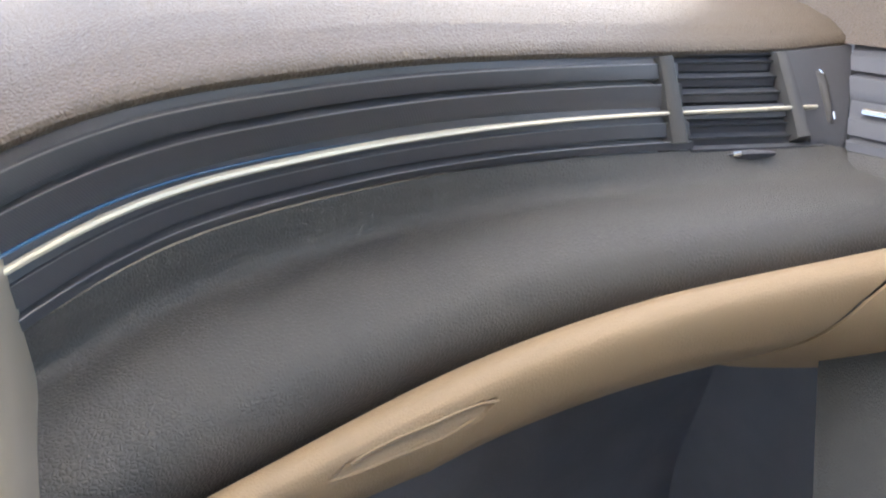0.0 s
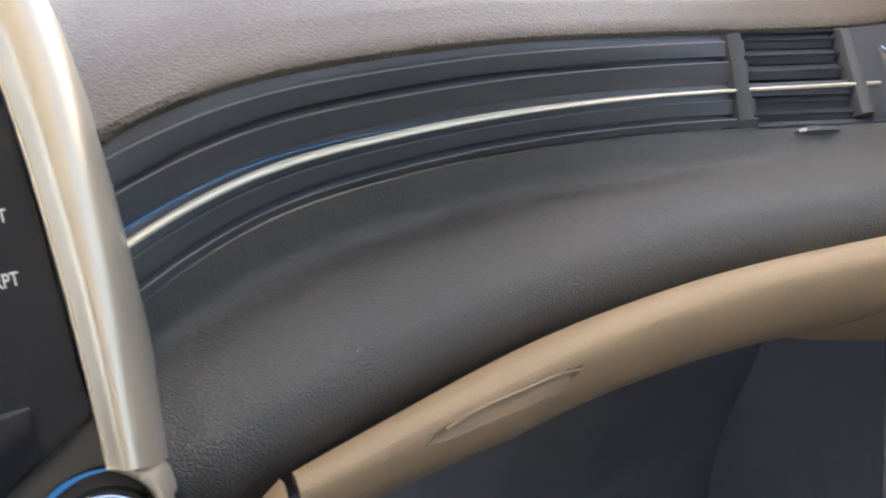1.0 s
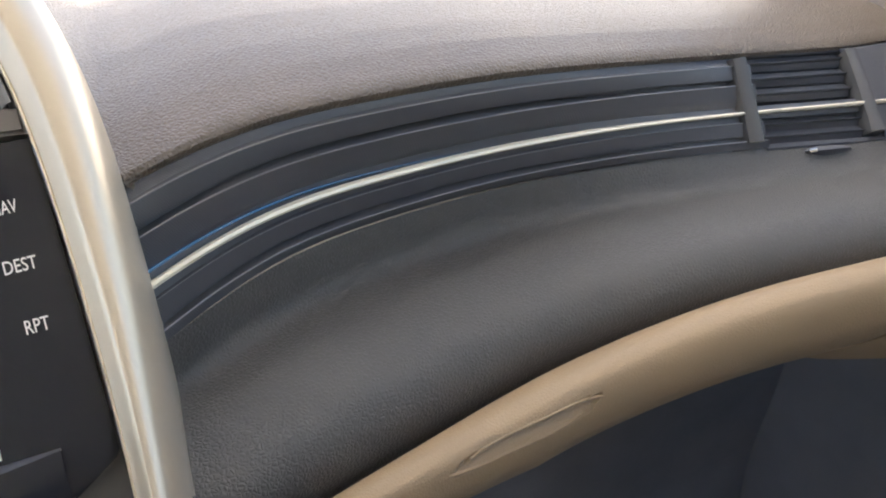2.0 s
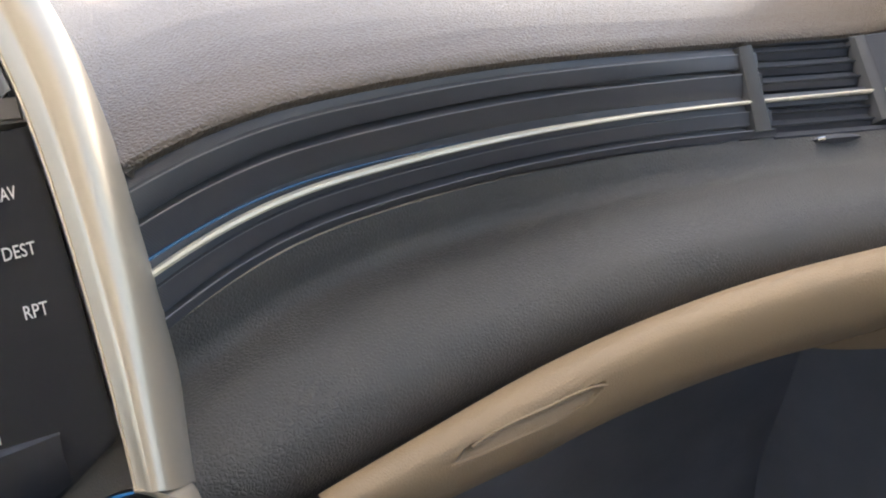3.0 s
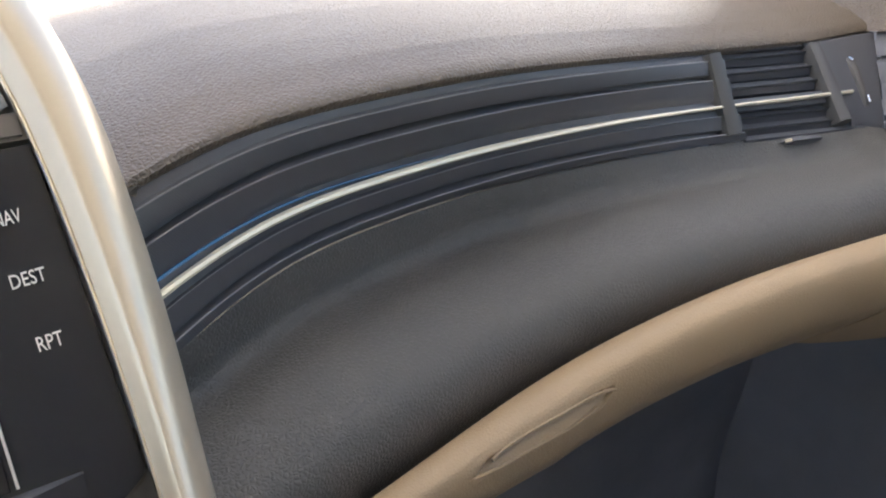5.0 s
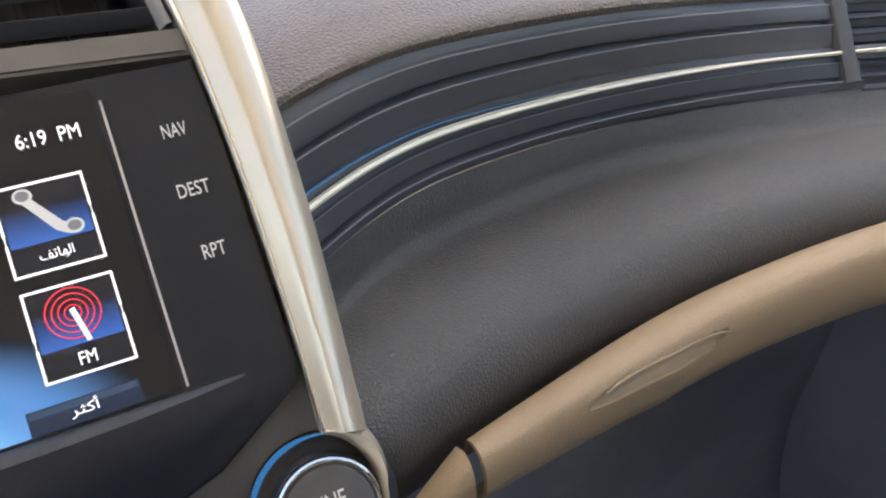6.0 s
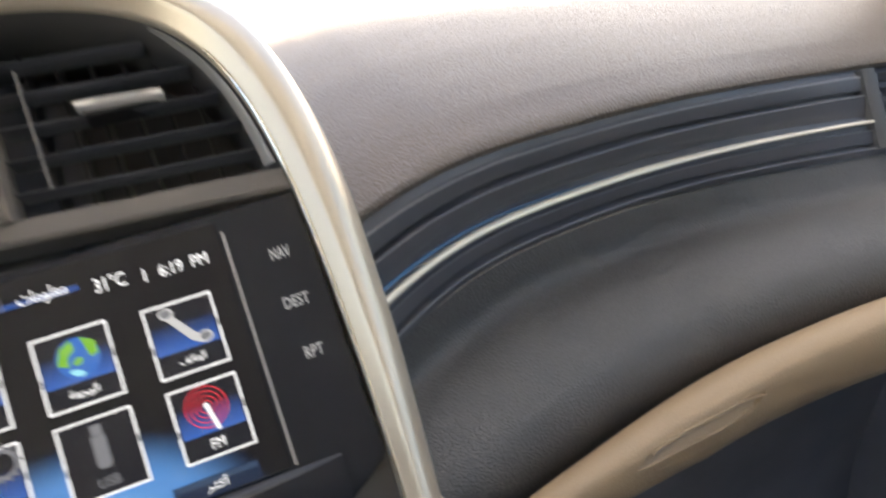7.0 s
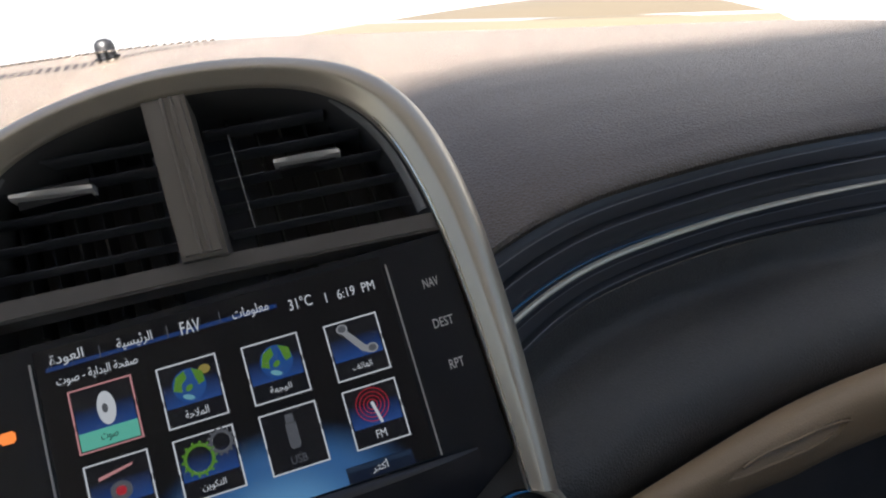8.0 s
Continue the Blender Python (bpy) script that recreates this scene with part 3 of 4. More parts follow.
# the panel's lower lip: a narrow facet that catches the light, then the chin falling back to the lower edge
edge_rows, chin_rows = [], []
for k in range(41):
    x = -0.16 + 0.0475 * k
    off = abs(x - 0.79)
    crease = -0.012 - 0.0084 * off**2
    foot_z = float(np.interp(off, [0.0, 0.51, 0.81, 1.09], [-0.385, -0.355, -0.26, -0.095])) + 0.008
    w = 0.004 + 0.036 * (1 - (off / 0.95) ** 3)
    edge_rows.append([P(x, y, z) for y, z in ((0.002, crease + 0.004), (-0.006, crease), (-0.006 - 0.34 * w, crease - 0.5 * w), (-0.008 - 0.56 * w, crease - w))])
    y1 = -0.008 - 0.56 * w
    chin_rows.append([P(x, y1 * (1 - a) - 0.003 * a - 0.012 * math.sin(math.pi * a), crease - w + (foot_z - crease + w) * a) for a in (0, 0.15, 0.35, 0.6, 0.85, 1.0)])
part("lip_facet", loft(edge_rows, thick=-0.0004), FACET, unit, "narrow satin facet under the display")
part("chin", loft(chin_rows, thick=-0.0004), GLOSS, unit, "gloss black chin of the panel")
for x, z0, z1 in ((1.58, 0.0, 0.885), (0.0, 0.0, 0.885)):
    part("divider_line", pbox(x - 0.0035, x + 0.0035, -0.01, 0.004, z0, z1, 0.001), SILVER, unit, "fine silver divider line")
SCREEN = bpy.data.materials.new("screen_image_ground")
SCREEN.use_nodes = True
n, l = SCREEN.node_tree.nodes, SCREEN.node_tree.links
co = n.new("ShaderNodeTexCoord")
sep = n.new("ShaderNodeSeparateXYZ")
l.new(co.outputs["Object"], sep.inputs[0])


def node(op, a, b):
    q = n.new("ShaderNodeMath")
    q.operation = op
    for k, v in enumerate((a, b)):
        if isinstance(v, (int, float)):
            q.inputs[k].default_value = v
        else:
            l.new(v, q.inputs[k])
    return q.outputs[0]


gx = node("DIVIDE", node("SUBTRACT", sep.outputs["X"], 0.086), 0.064)
gz = node("DIVIDE", node("SUBTRACT", sep.outputs["Z"], -0.006), 0.04)
rad = node("SQRT", node("ADD", node("MULTIPLY", gx, gx), node("MULTIPLY", gz, gz)), 0.0)
ramp = n.new("ShaderNodeValToRGB")
l.new(rad, ramp.inputs[0])
cr = ramp.color_ramp
cr.interpolation = "EASE"
cr.elements[0].position, cr.elements[0].color = 0.15, (0.16, 0.42, 0.75, 1)
cr.elements[1].position, cr.elements[1].color = 1.0, (0.0015, 0.002, 0.004, 1)
e = cr.elements.new(0.6)
e.color = (0.05, 0.17, 0.42, 1)
b = n["Principled BSDF"]
b.inputs["Base Color"].default_value, b.inputs["Roughness"].default_value = (0.004, 0.004, 0.006, 1), 0.1
l.new(ramp.outputs[0], b.inputs["Emission Color"])
LIT = 0.125
b.inputs["Emission Strength"].default_value = LIT
part("display", pbox(0.02, 1.56, -0.004, 0.004, 0.0, 0.93), SCREEN, unit, "lit display with a blue glow at its foot")

WHITE = glow("screen_white", (0.8, 0.85, 0.9), LIT)
DIM = glow("screen_grey", (0.12, 0.13, 0.15), LIT)
TILEBG = glow("screen_black", (0.004, 0.005, 0.009), LIT)
NAVY = glow("screen_navy", (0.012, 0.05, 0.2), LIT)
FADE = glow("screen_navy_fade", (0, 0, 0), LIT)
fn, fl = FADE.node_tree.nodes, FADE.node_tree.links
fc, fs, fr = fn.new("ShaderNodeTexCoord"), fn.new("ShaderNodeSeparateXYZ"), fn.new("ShaderNodeValToRGB")
fl.new(fc.outputs["Generated"], fs.inputs[0])
fl.new(fs.outputs["Z"], fr.inputs[0])
fl.new(fr.outputs[0], fn["Principled BSDF"].inputs["Emission Color"])
fr.color_ramp.elements[0].color, fr.color_ramp.elements[1].color = (0.02, 0.085, 0.34, 1), (0.004, 0.005, 0.009, 1)
TEAL = glow("screen_teal", (0.16, 0.68, 0.52), LIT)
SILVERLIT = glow("screen_silver", (0.36, 0.38, 0.4), LIT)
CYAN = glow("screen_pale_cyan", (0.2, 0.5, 0.6), LIT)
PINK = glow("screen_pink", (0.75, 0.35, 0.36), LIT)
RED = glow("screen_red", (0.6, 0.03, 0.05), LIT)
GREEN = glow("screen_green", (0.12, 0.32, 0.03), LIT)
BLUE = glow("screen_blue", (0.02, 0.1, 0.36), LIT)
PRINT = mat("white_print", (0.8, 0.8, 0.8), 0.5, vary=0.05)


def ring(cx, cz, r, w, y, sides=28, squash=1.0):
    return loft([[P(cx + q * math.cos(a) * squash, yy, cz + q * math.sin(a)) for q, yy in ((r - w, y), (r - w, y - 0.003), (r, y - 0.003), (r, y))] for a in (2 * math.pi * k / sides for k in range(sides + 1))])


def blob(points, y):
    bm = bmesh.new()
    f = bm.faces.new([bm.verts.new(P(x, y, z)) for x, z in points])
    g = bmesh.ops.extrude_face_region(bm, geom=[f])
    bmesh.ops.translate(bm, vec=P(0, -0.003, 0) - P(0, 0, 0), verts=[e for e in g["geom"] if isinstance(e, bmesh.types.BMVert)])
    return bm


def oval(cx, cz, rx, rz, sides=20, turn=0.0):
    return [(cx + rx * math.cos(a) * math.cos(turn) - rz * math.sin(a) * math.sin(turn), cz + rx * math.cos(a) * math.sin(turn) + rz * math.sin(a) * math.cos(turn)) for a in (2 * math.pi * k / sides for k in range(sides))]


def tile(col, row, word, frame_mat=WHITE, foot_mat=TILEBG, word_mat=WHITE, word_w=0.1, body=FADE):
    TW, x = 0.266 - 0.0075 * col, 0.127 + 0.3685 * col
    top = 0.726 - 0.012 * col if row == 0 else 0.403 - 0.006 * col
    z = 0.452 - 0.008 * col if row == 0 else 0.132 - 0.003 * col
    TH = top - z
    t = part("menu_tile", pbox(x, x + TW, -0.008, -0.004, z, z + TH, 0.0), TILEBG, unit)
    w, gap = 0.0065, 0.05 * TH
    bars = [(x, x + TW, z, z + w), (x, x + TW, z + TH - w, z + TH)]
    for xa, cut in ((x, 0.42), (x + TW - w, 0.56)):
        bars += [(xa, xa + w, z + w, z + cut * TH - gap), (xa, xa + w, z + cut * TH + gap, z + TH - w)]
        # the thin run of the border between its brighter ends
        bars.append((xa + w * 0.35, xa + w * 0.65, z + cut * TH - gap, z + cut * TH + gap))
    for a in bars:
        part("tile_border", pbox(a[0], a[1], -0.013, -0.008, a[2], a[3]), frame_mat, t)
    part("tile_shade", pbox(x + 0.012, x + TW - 0.012, -0.01, -0.008, z + 0.085, z + 0.19), body, t)
    if foot_mat is not TILEBG:
        part("tile_foot", pbox(x + 0.012, x + TW - 0.012, -0.0112, -0.008, z + 0.012, z + 0.085), foot_mat, t)
    if word:
        part("tile_word", letters(word, x + TW / 2, z + 0.045, 0.036, -0.0125, word_w), word_mat, t)
    return t, x + TW / 2, z + 0.165


def globe(t, cx, cz):
    part("globe", blob(oval(cx, cz, 0.072, 0.072), -0.0105), BLUE, t)
    part("land", blob([(cx - 0.07, cz - 0.01), (cx - 0.05, cz + 0.045), (cx - 0.01, cz + 0.066), (cx - 0.005, cz + 0.03), (cx - 0.03, cz + 0.01), (cx - 0.035, cz - 0.025)], -0.0136), GREEN, t)
    part("land", blob([(cx + 0.02, cz + 0.068), (cx + 0.065, cz + 0.045), (cx + 0.068, cz + 0.0), (cx + 0.04, cz - 0.01), (cx + 0.03, cz + 0.03)], -0.0136), GREEN, t)
    part("ice", blob(oval(cx - 0.012, cz - 0.05, 0.026, 0.011, 20, -0.4), -0.0136), CYAN, t)
    part("ice", blob(oval(cx - 0.002, cz - 0.012, 0.018, 0.012, 20, 0.6), -0.0136), GREEN, t)


t, cx, cz = tile(0, 0, "\ufe95\ufeee\ufebb", PINK, TEAL, TILEBG, 0.07)
part("speaker_icon", blob(oval(cx + 0.01, cz, 0.038, 0.072), -0.0105), WHITE, t)
part("speaker_hub", blob(oval(cx + 0.005, cz, 0.012, 0.02), -0.0136), DIM, t)
t, cx, cz = tile(1, 0, "\ufe94\ufea3\ufefc\ufee4\ufedf\ufe8d", word_w=0.1)
globe(t, cx - 0.005, cz)
part("bright_spot", blob(oval(cx + 0.07, cz + 0.05, 0.025, 0.02), -0.0105), glow("screen_gold", (0.4, 0.32, 0.08), LIT), t)
t, cx, cz = tile(2, 0, "\ufe94\ufeec\ufea0\ufeee\ufedf\ufe8d", word_w=0.095)
globe(t, cx + 0.01, cz)
t, cx, cz = tile(3, 0, "\ufed2\ufe97\ufe8e\ufeec\ufedf\ufe8d", word_w=0.09)
part("receiver", blob([(cx - 0.06, cz + 0.05), (cx - 0.045, cz + 0.03), (cx + 0.015, cz - 0.055), (cx + 0.05, cz - 0.075), (cx + 0.06, cz - 0.05), (cx + 0.035, cz - 0.03), (cx - 0.03, cz + 0.055)], -0.0105), SILVERLIT, t)
for q in ((cx - 0.045, cz + 0.06), (cx + 0.065, cz - 0.055)):
    part("receiver_cup", blob(oval(*q, 0.026, 0.022), -0.0136), SILVERLIT, t)
    part("cup_mesh", blob(oval(*q, 0.018, 0.015), -0.0168), DIM, t)
t, cx, cz = tile(0, 1, "")
part("lamp_icon", blob(oval(cx, cz - 0.03, 0.045, 0.04), -0.0105), DIM, t)
part("lamp_core", blob(oval(cx, cz - 0.03, 0.022, 0.02), -0.0136), RED, t)
part("bar_icon", blob([(cx - 0.08, cz + 0.03), (cx + 0.06, cz + 0.06), (cx + 0.065, cz + 0.07), (cx - 0.08, cz + 0.045)], -0.0105), PINK, t)
t, cx, cz = tile(1, 1, "\ufee6\ufef3\ufeee\ufedc\ufe98\ufedf\ufe8d", word_w=0.1)
for gx_, gz_, r, m_ in ((cx - 0.035, cz, 0.066, GREEN), (cx + 0.068, cz + 0.045, 0.05, DIM)):
    part("gear_rim", ring(gx_, gz_, r, 0.014, -0.0105), m_, t)
    for k in range(14):
        a = 2 * math.pi * k / 14
        part("gear_tooth", blob(oval(gx_ + (r + 0.004) * math.cos(a), gz_ + (r + 0.004) * math.sin(a), 0.008, 0.006, 6, a), -0.0105), m_, t)
t, cx, cz = tile(2, 1, "USB", word_mat=DIM, word_w=0.07, body=TILEBG)
part("stick_body", blob([(cx - 0.024, cz - 0.06), (cx - 0.016, cz - 0.075), (cx + 0.016, cz - 0.075), (cx + 0.024, cz - 0.06), (cx + 0.024, cz + 0.035), (cx - 0.024, cz + 0.035)], -0.0105), DIM, t)
part("stick_plug", blob([(cx - 0.018, cz + 0.037), (cx + 0.018, cz + 0.037), (cx + 0.018, cz + 0.075), (cx - 0.018, cz + 0.075)], -0.0105), DIM, t)
t, cx, cz = tile(3, 1, "FM", word_w=0.045)
for r in (0.074, 0.057, 0.04, 0.024):
    part("wave_ring", ring(cx - 0.005, cz + 0.01, r, 0.004, -0.0105), RED, t)
part("mast", blob([(cx - 0.012, cz + 0.02), (cx + 0.002, cz + 0.024), (cx + 0.024, cz - 0.075), (cx + 0.012, cz - 0.078)], -0.0145), WHITE, t)
more = part("more_button", pbox(1.165, 1.46, -0.008, -0.004, -0.0, 0.068), glow("screen_dark_blue", (0.006, 0.014, 0.035), LIT), unit)
part("button_shine", pbox(1.17, 1.455, -0.01, -0.008, 0.045, 0.064), glow("screen_slate", (0.02, 0.04, 0.08), LIT), more)
part("button_word", letters("\ufeae\ufe9c\ufedb\ufe83", 1.31, 0.036, 0.045, -0.0125, 0.075), WHITE, more)
bar = part("top_bar", pbox(0.06, 1.06, -0.008, -0.004, 0.832, 0.85), NAVY, unit)
for word, x, w in (("\ufe93\ufea9\ufeee\ufecc\ufedf\ufe8d", 0.155, 0.14), ("\ufe94\ufef4\ufeb4\ufef4\ufe8b\ufeae\ufedf\ufe8d", 0.44, 0.15), ("FAV", 0.68, 0.085), ("\ufe95\ufe8e\ufee3\ufeee\ufee0\ufecc\ufee3", 0.945, 0.16)):
    part("bar_word", letters(word, x, 0.876 - 0.03 * x, 0.058, -0.0125, w), WHITE, bar)
for x in (0.29, 0.58, 0.81):
    part("bar_tick", pbox(x - 0.002, x + 0.002, -0.011, -0.008, 0.83, 0.885), DIM, bar)
part("page_title", letters("\ufe95\ufeee\ufebb - \ufe94\ufef3\ufe8d\ufea9\ufe92\ufedf\ufe8d \ufe94\ufea4\ufed4\ufebb", 0.265, 0.778, 0.05, -0.0125, 0.34), WHITE, unit)
part("temperature", letters("31\u00b0C", 1.165, 0.825, 0.052, -0.0125, 0.105), WHITE, unit)
part("separator", pbox(1.278, 1.283, -0.011, -0.004, 0.79, 0.835), WHITE, unit)
part("clock_time", letters("6:19  PM", 1.418, 0.811, 0.044, -0.0125, 0.172), WHITE, unit)
for word, x, z, w in (("NAV", 1.757, 0.75, 0.072), ("DEST", 1.76, 0.56, 0.094), ("RPT", 1.764, 0.364, 0.068)):
    part("key_word", letters(word, x, z, 0.043, -0.004, w), PRINT, unit, "white printed key word")

part("warning_key", pbox(-0.17, -0.105, -0.012, 0.0, 0.585, 0.635, 0.008), glow("amber_key_light", (0.75, 0.2, 0.04), 0.35), unit, "lit amber key")

# ---- centre air vents ----
sill = thing("vent_sill", LEAN, "dark stone-grey bar between the vents and screen", "trim")
part("sill_bar", prism([(1.875, 0.98), (1.875, 1.07), (0.79, 1.145), (-0.3, 1.2), (-0.3, 1.1), (0.79, 1.055)], 0.0, 0.2, 0.012), STONEPL, sill)
post = thing("vent_post", LEAN, "stone-grey post with two raised lines between the vents", "trim")
part("post_plate", prism([(0.715, 1.14), (0.918, 1.13), (0.902, 1.93), (0.7, 1.93)], -0.045, 0.2, 0.02), POST, post)
for x in (0.81, 0.85):
    part("raised_line", tube([P(x + 0.0, -0.048, 1.15), P(x - 0.012, -0.048, 1.92)], 0.0009, 6), POST, post)


def top_of(x):
    d = abs(x - 0.79) + 0.79
    return float(np.interp(d, [0.79, 1.1, 1.35, 1.53, 1.69, 1.79, 1.845, 1.88], [1.94, 1.915, 1.855, 1.775, 1.63, 1.43, 1.21, 0.97]))


def side_of(z):
    return float(np.interp(z, [0.97, 1.21, 1.43, 1.63, 1.775, 1.855, 1.915], [1.87, 1.835, 1.78, 1.68, 1.52, 1.34, 1.1]))


for sgn, x_in in ((1, 0.93), (-1, 0.69)):
    vt = thing("centre_air_vent", LEAN, "black air vent with horizontal slats and a chrome tab", "air vent", "centre vents")
    part("cavity", pbox(*sorted((0.79, 0.79 + sgn * 1.09)), 0.55, 0.66, 0.98, 2.05), VENTDK, vt)
    for zc in (1.235, 1.365, 1.495, 1.625, 1.755):
        x_out = side_of(zc + 0.02) - 0.01
        x_out = x_out if sgn > 0 else 1.58 - x_out
        sl = [[P(x, y, zc + dz - 0.065 * (x - 1.2)) for y, dz in ((0.1, -0.007), (0.09, 0.0), (0.1, 0.007), (0.22, 0.011), (0.22, -0.003))] for x in (x_in, (x_in + x_out) / 2, x_out)]
        part("slat", loft(sl, close=True), SLAT, vt)
    lx = x_in + sgn * 0.11
    if sgn > 0:
        part("link_bar", tube([P(lx + 0.012, 0.082, 1.24), P(lx, 0.082, 1.72)], 0.0004, 6), BEZEL, vt, "thin pale link between the slats")
    for k in range(6):
        x = x_in + sgn * (0.1 + 0.125 * k)
        part("vane", prism([(x - 0.006, 1.05), (x + 0.006, 1.05), (x + 0.006, top_of(x) - 0.02), (x - 0.006, top_of(x) - 0.02)], 0.3, 0.5), BLACK, vt)
    tx = (1.215, 1.53) if sgn > 0 else (0.04, 0.4)
    tz = (1.515, 1.49) if sgn > 0 else (1.66, 1.615)
    row = []
    for k in range(9):
        a = k / 8
        x, z = tx[0] + (tx[1] - tx[0]) * a, tz[0] + (tz[1] - tz[0]) * a
        row.append([P(x, 0.06 + y, z + dz) for y, dz in ((0.05, -0.017), (-0.02, -0.017), (-0.035, -0.009), (-0.035 - 0.01 * math.sin(math.pi * a), 0.009), (-0.01, 0.018), (0.05, 0.018))])
    part("tab", loft(row, close=True), TABCH, vt, "chrome slide tab")
    part("tab_stem", pbox(tx[0] + 0.02, tx[1] - 0.02, 0.07, 0.2, min(tz) - 0.015, max(tz) + 0.015), BLACK, vt)
shroud = thing("vent_shroud", LEAN, "grey inner lining of the arched vent frame", "trim")
lining = [(q.x, q.z) for q in inn[54:]] + [(1.58 - q.x, q.z) for q in inn[-2:53:-1]]
third = len(lining) // 3
for a, b in ((0, third), (third, 2 * third), (2 * third, len(lining) - 1)):
    part("lining_panel", loft([[P(x - k * 0.04 * (1 if x > 0.79 else -1), y, z - 0.03 * k) for y, k in ((0.02, 0.0), (0.12, 0.7), (0.4, 1.0), (0.6, 1.0))] for x, z in lining[a : b + 1]], thick=0.001), GREYPL, shroud)

# the pale bezel strip inside the frame, running out towards the top
for sgn in (1, -1):
    run = [q for q in inn if 1.09 < q.z < 1.76 and q.x > 1.5]
    strip_rows = []
    for k, q in enumerate(run):
        w = 0.036 * (1 - k / len(run)) ** 0.8 + 0.004
        strip_rows.append([P(0.79 + sgn * (q.x - 0.012 - a * w - 0.79), 0.03 + 0.05 * a - 0.012 * math.sin(math.pi * a), q.z - 0.4 * a * w * (k / len(run))) for a in (0, 0.2, 0.5, 0.8, 1.0)])
    part("bezel_strip", loft(strip_rows, thick=-0.0006), BEZEL, shroud, "pale satin strip inside the frame")

# ---- tuning knob ----
KX, KZ = 1.848, -0.475
knob = thing("tuning_knob", LEAN @ at(KX * 0.1, 0, KZ * 0.1), "black round knob with chrome ring and blue lit base", "knob")
part("base", disc(KX, KZ, 0.228, 0.03, 0.2, bevel=0.01), BLACK, knob)
part("light_ring", tube([P(KX + 0.216 * math.cos(a), 0.022, KZ + 0.216 * math.sin(a)) for a in (radians(68 + 4 * k) for k in range(46))], [0.0009 * min(1, 0.15 + k / 12) for k in range(46)], 6, up=Vector((0, -CA, SA))), glow("blue_ring_light", (0.03, 0.22, 0.6), 0.05), knob, "blue light ring")
part("skirt", disc(KX, KZ, 0.168, -0.04, 0.1, bevel=0.015), BLACK, knob)
part("cap", disc(KX, KZ, 0.14, -0.085, 0.0, bevel=0.012), GREYPL, knob, "dark grey cap")
part("chrome_ring", disc(KX, KZ, 0.156, -0.082, 0.0, bevel=0.006, hole=0.138), CHROME, knob, "chrome ring")
part("cap_word", letters("TUNE", KX - 0.01, KZ + 0.03, 0.05, -0.087, 0.125), PRINT, knob)

# ---- dashboard top details ----
SX, SY, SZ = -0.108, 0.612, 1.147
sen = thing("light_sensor", at(SX, SY, SZ), "small black domed light sensor on the dashboard top", "sensor")
ANG = [2 * math.pi * k / 20 for k in range(21)]
part("dome", loft([[Vector((SX + r * math.cos(a), SY + r * math.sin(a), SZ + z)) for r, z in ((0.0105, -0.01), (0.0105, 0.007), (0.009, 0.0115), (0.005, 0.0145), (0.0005, 0.015))] for a in ANG]), BLACK, sen)
part("collar", loft([[Vector((SX + r * math.cos(a), SY + r * math.sin(a), SZ + z)) for r, z in ((0.014, -0.012), (0.0135, -0.004), (0.011, -0.003), (0.011, -0.012))] for a in ANG]), BLACK, sen)
gr = thing("defroster_grille", at(0, 0.6, 1.13), "slotted taupe defroster grille along the windscreen", "grille")
for k in range(60):
    x = -0.5 + k * 0.0085
    f = far_at(x)
    part("slot_bar", box((x, f.y - 0.075, f.z + 0.0), (x + 0.004, f.y - 0.045, f.z + 0.0018), 0.0005, segments=1), TAUPE, gr)

# ---- cabin shell ----
def slab(name, a, b, material, label, cat, bevel=0.01, kind="structure"):
    return solid(name, box(a, b, bevel), material, label, cat, kind)


slab("floor", (-0.8, -2.6, 0.26), (0.8, 0.45, 0.3), CARPET, "dark carpeted cabin floor", "floor")
slab("firewall", (-0.8, 0.43, 0.3), (0.8, 0.48, 1.0), CARPET, "dark lining of the footwell front wall", "wall")
slab("ceiling", (-0.66, -2.62, 1.5), (0.66, -0.0, 1.54), LINER, "cream fabric headliner", "ceiling")
# unseen rear wall, closed to the roof with no window to cut the light
slab("wall_rear", (-0.8, -2.65, 0.3), (0.8, -2.6, 1.5), LINER, "unseen rear cabin wall closed up to the roof to dim the cabin", "wall")
slab("wall_left", (-0.8, -2.6, 0.3), (-0.74, 0.45, 1.02), BEIGE, "beige trimmed left side of the cabin", "wall")
slab("wall_right", (0.745, -2.6, 0.3), (0.8, -1.26, 1.02), BEIGE, "beige trimmed right rear side of the cabin", "wall")
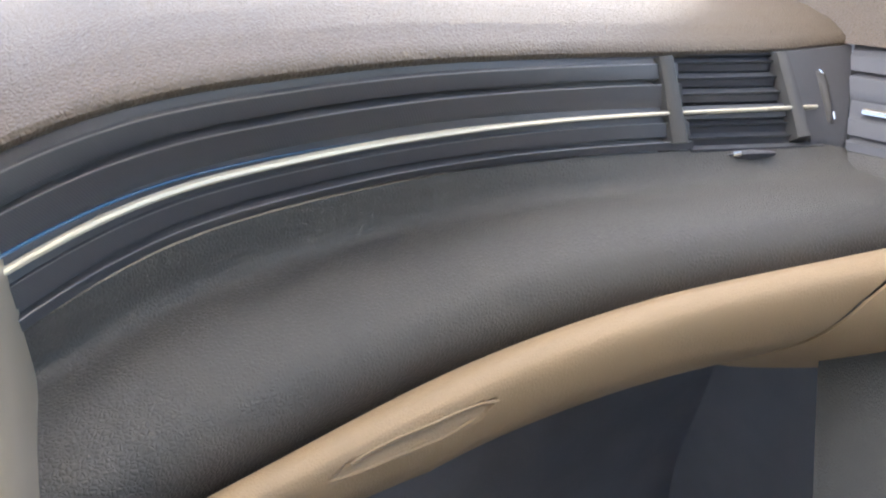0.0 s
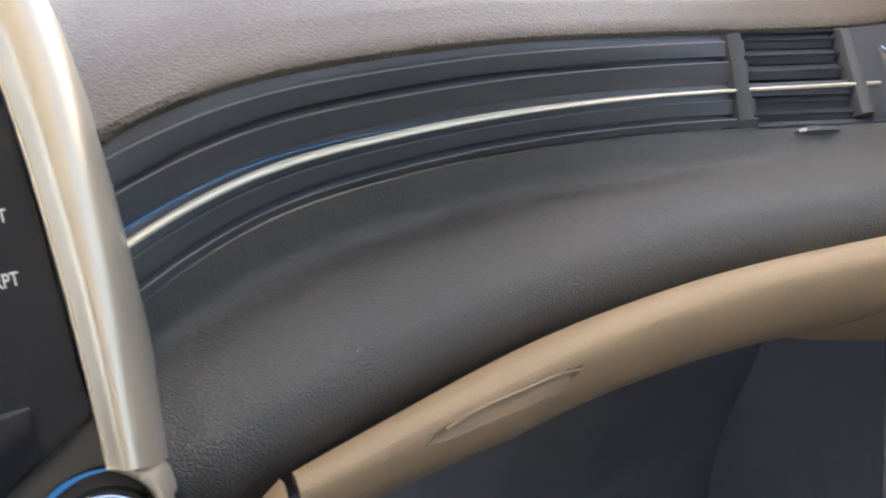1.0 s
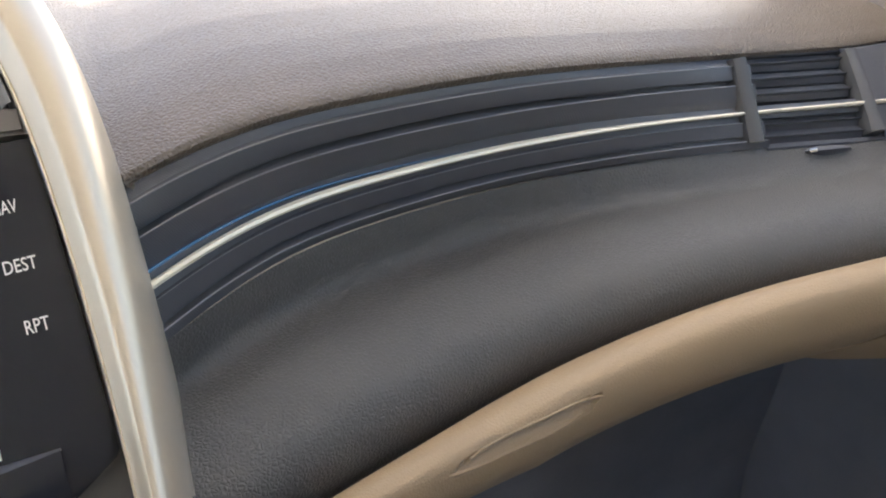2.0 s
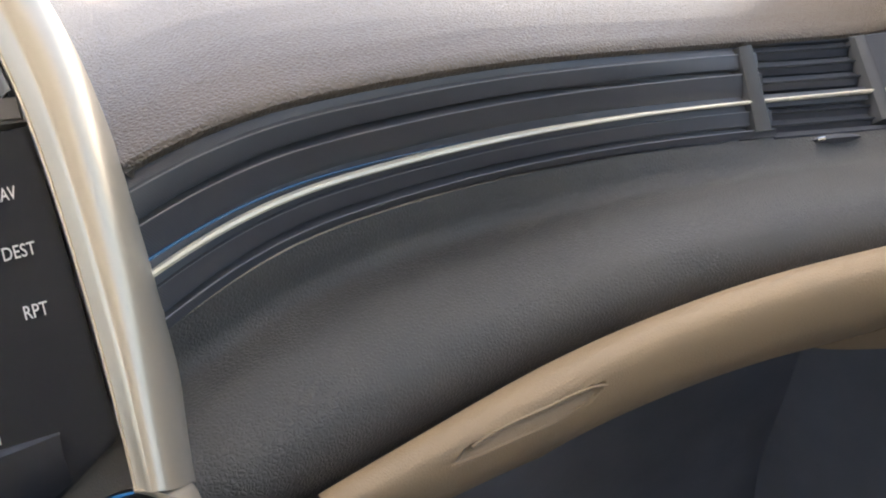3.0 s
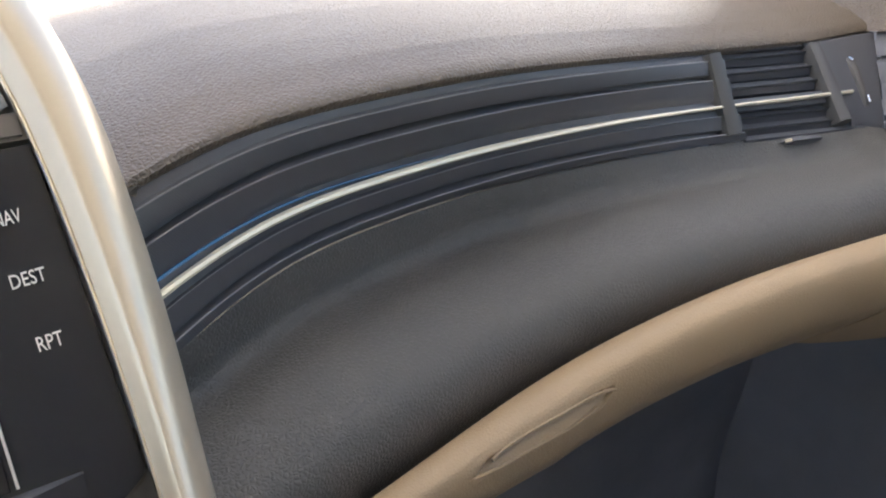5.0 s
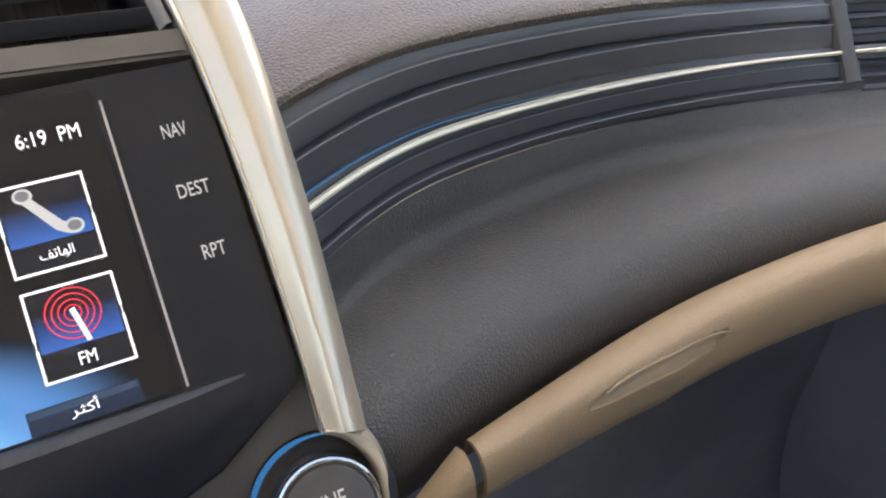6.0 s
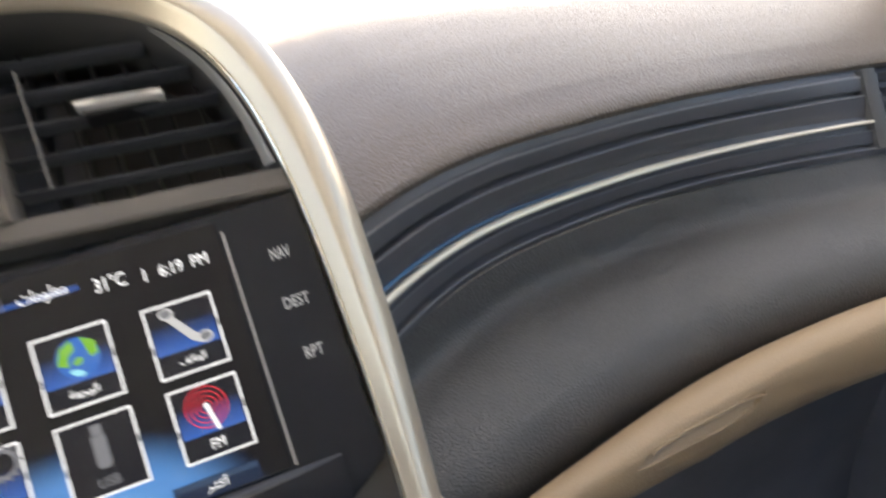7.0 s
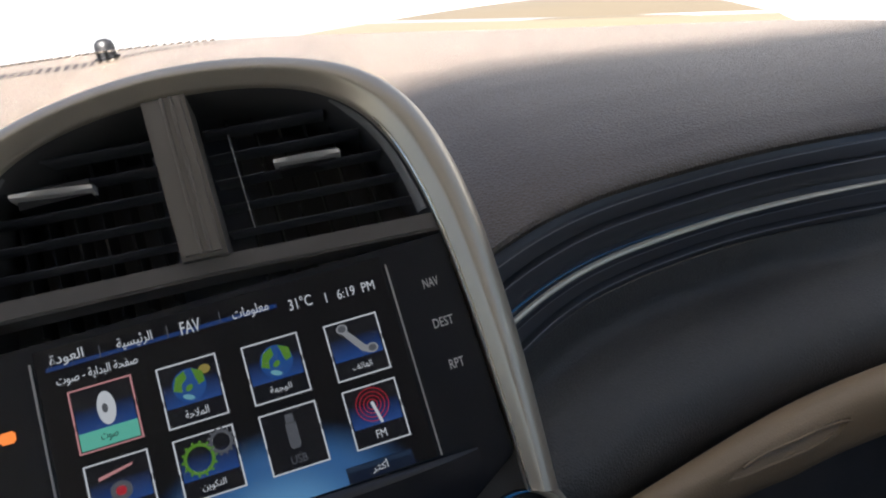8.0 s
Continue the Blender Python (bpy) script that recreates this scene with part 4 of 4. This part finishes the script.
for sx in (-1, 1):
    solid("pillar_front", tube(smooth_line([Vector((sx * 0.78, 0.34, 1.0)), Vector((sx * 0.71, 0.17, 1.25)), Vector((sx * 0.62, -0.03, 1.51))], 6), 0.035, 10, 0.6), LINER, "cream front roof pillar", "pillar", "structure")
    solid("pillar_middle", box((sx * 0.74 - 0.03, -1.3, 1.0), (sx * 0.66 + 0.03, -1.2, 1.52), 0.01), LINER, "cream middle roof pillar", "pillar", "structure")
    solid("pillar_rear", box((sx * 0.74 - 0.03, -2.6, 1.0), (sx * 0.64 + 0.03, -2.2, 1.52), 0.01), LINER, "cream rear roof pillar", "pillar", "structure")
    solid("roof_rail", tube([Vector((sx * 0.62, -0.06, 1.52)), Vector((sx * 0.65, -1.2, 1.53)), Vector((sx * 0.62, -2.3, 1.5))], 0.035, 10), LINER, "cream roof rail", "pillar", "structure")
    # opaque panes added out of view to keep rear side light off the dashboard
    solid("light_blocker", loft([[Vector((sx * 0.745, y, 1.0)), Vector((sx * 0.72, y, 1.25)), Vector((sx * 0.66, y, 1.52))] for y in (-2.5, -1.9, -1.27)], thick=0.005), BLACK, "opaque black pane out of view, added to block light from the rear side", "window", "structure")
    solid("side_window", loft([[Vector((sx * 0.745, y0, 1.02)), Vector((sx * 0.72, y1, 1.25)), Vector((sx * 0.66, y2, 1.52))] for y0, y1, y2 in ((-1.2, -1.2, -1.2), (-0.6, -0.6, -0.6), (0.3, 0.14, -0.06))], thick=0.004), TINT, "clear front side window", "window", "structure")
    st = thing("front_seat", at(sx * 0.36, -0.75, 0.3), "beige fabric front seat with headrest", "seat", "front seats")
    c = sx * 0.36
    part("cushion", box((c - 0.25, -0.95, 0.42), (c + 0.25, -0.45, 0.56), 0.05, segments=4), FABRIC, st)
    part("seat_base", box((c - 0.2, -0.9, 0.3), (c + 0.2, -0.5, 0.43), 0.02), BLACK, st)
    part("backrest", box((-0.24, -0.06, 0), (0.24, 0.06, 0.6), 0.05, at(c, -0.98, 0.54) @ pose(0, 0, 0, 18), 4), FABRIC, st)
    part("headrest", box((-0.12, -0.04, 0.63), (0.12, 0.04, 0.8), 0.035, at(c, -0.98, 0.54) @ pose(0, 0, 0, 18), 4), FABRIC, st)
ws = loft([[Vector((x * (0.62 / 0.78) ** k, y0 + (-0.01 - y0) * k, z0 + (1.52 - z0) * k + 0.05 * math.sin(math.pi * k))) for k in (0, 0.2, 0.4, 0.6, 0.8, 1.0)] for x, y0, z0 in ((q.x * 0.97, q.y + 0.012, q.z + 0.012) for q in far_line[::4])], thick=0.004)
wind = solid("windscreen", ws, GLASS, "clear curved windscreen above the dashboard", "window", "structure", shadow=False)
hood = loft([[Vector((x, y, z - 0.03 - 0.05 * x - 0.03 * (x / 0.8) ** 4)) for y, z in ((0.68, 1.06), (0.8, 1.1), (1.0, 1.132), (1.2, 1.145), (1.5, 1.13), (1.75, 1.07), (1.85, 0.9))] for x in [-0.84 + 0.07 * k for k in range(25)]], thick=-0.004)
solid("bonnet", hood, PAINT, "beige metallic car bonnet beyond the windscreen", "bonnet", "structure")
# glowing sheet added for the glare outside; it also lights the leather top
HAZE = glow("added_glare_glow", (1.0, 0.98, 0.95), 0.38)
arc = [radians(20 + 7 * k) for k in range(21)]
solid("backdrop", loft([[Vector((45 * math.cos(a), 45 * math.sin(a), z)) for z in (-0.2, 6.0, 14.0)] for a in arc], thick=0.3), HAZE, "glowing white sheet added for the blown-out distance beyond the windscreen", "backdrop", "structure")
solid("ground", box((-300, -300, -0.3), (300, 300, 0.0)), SAND, "pale sunlit concrete ground round the car", "ground", "structure")
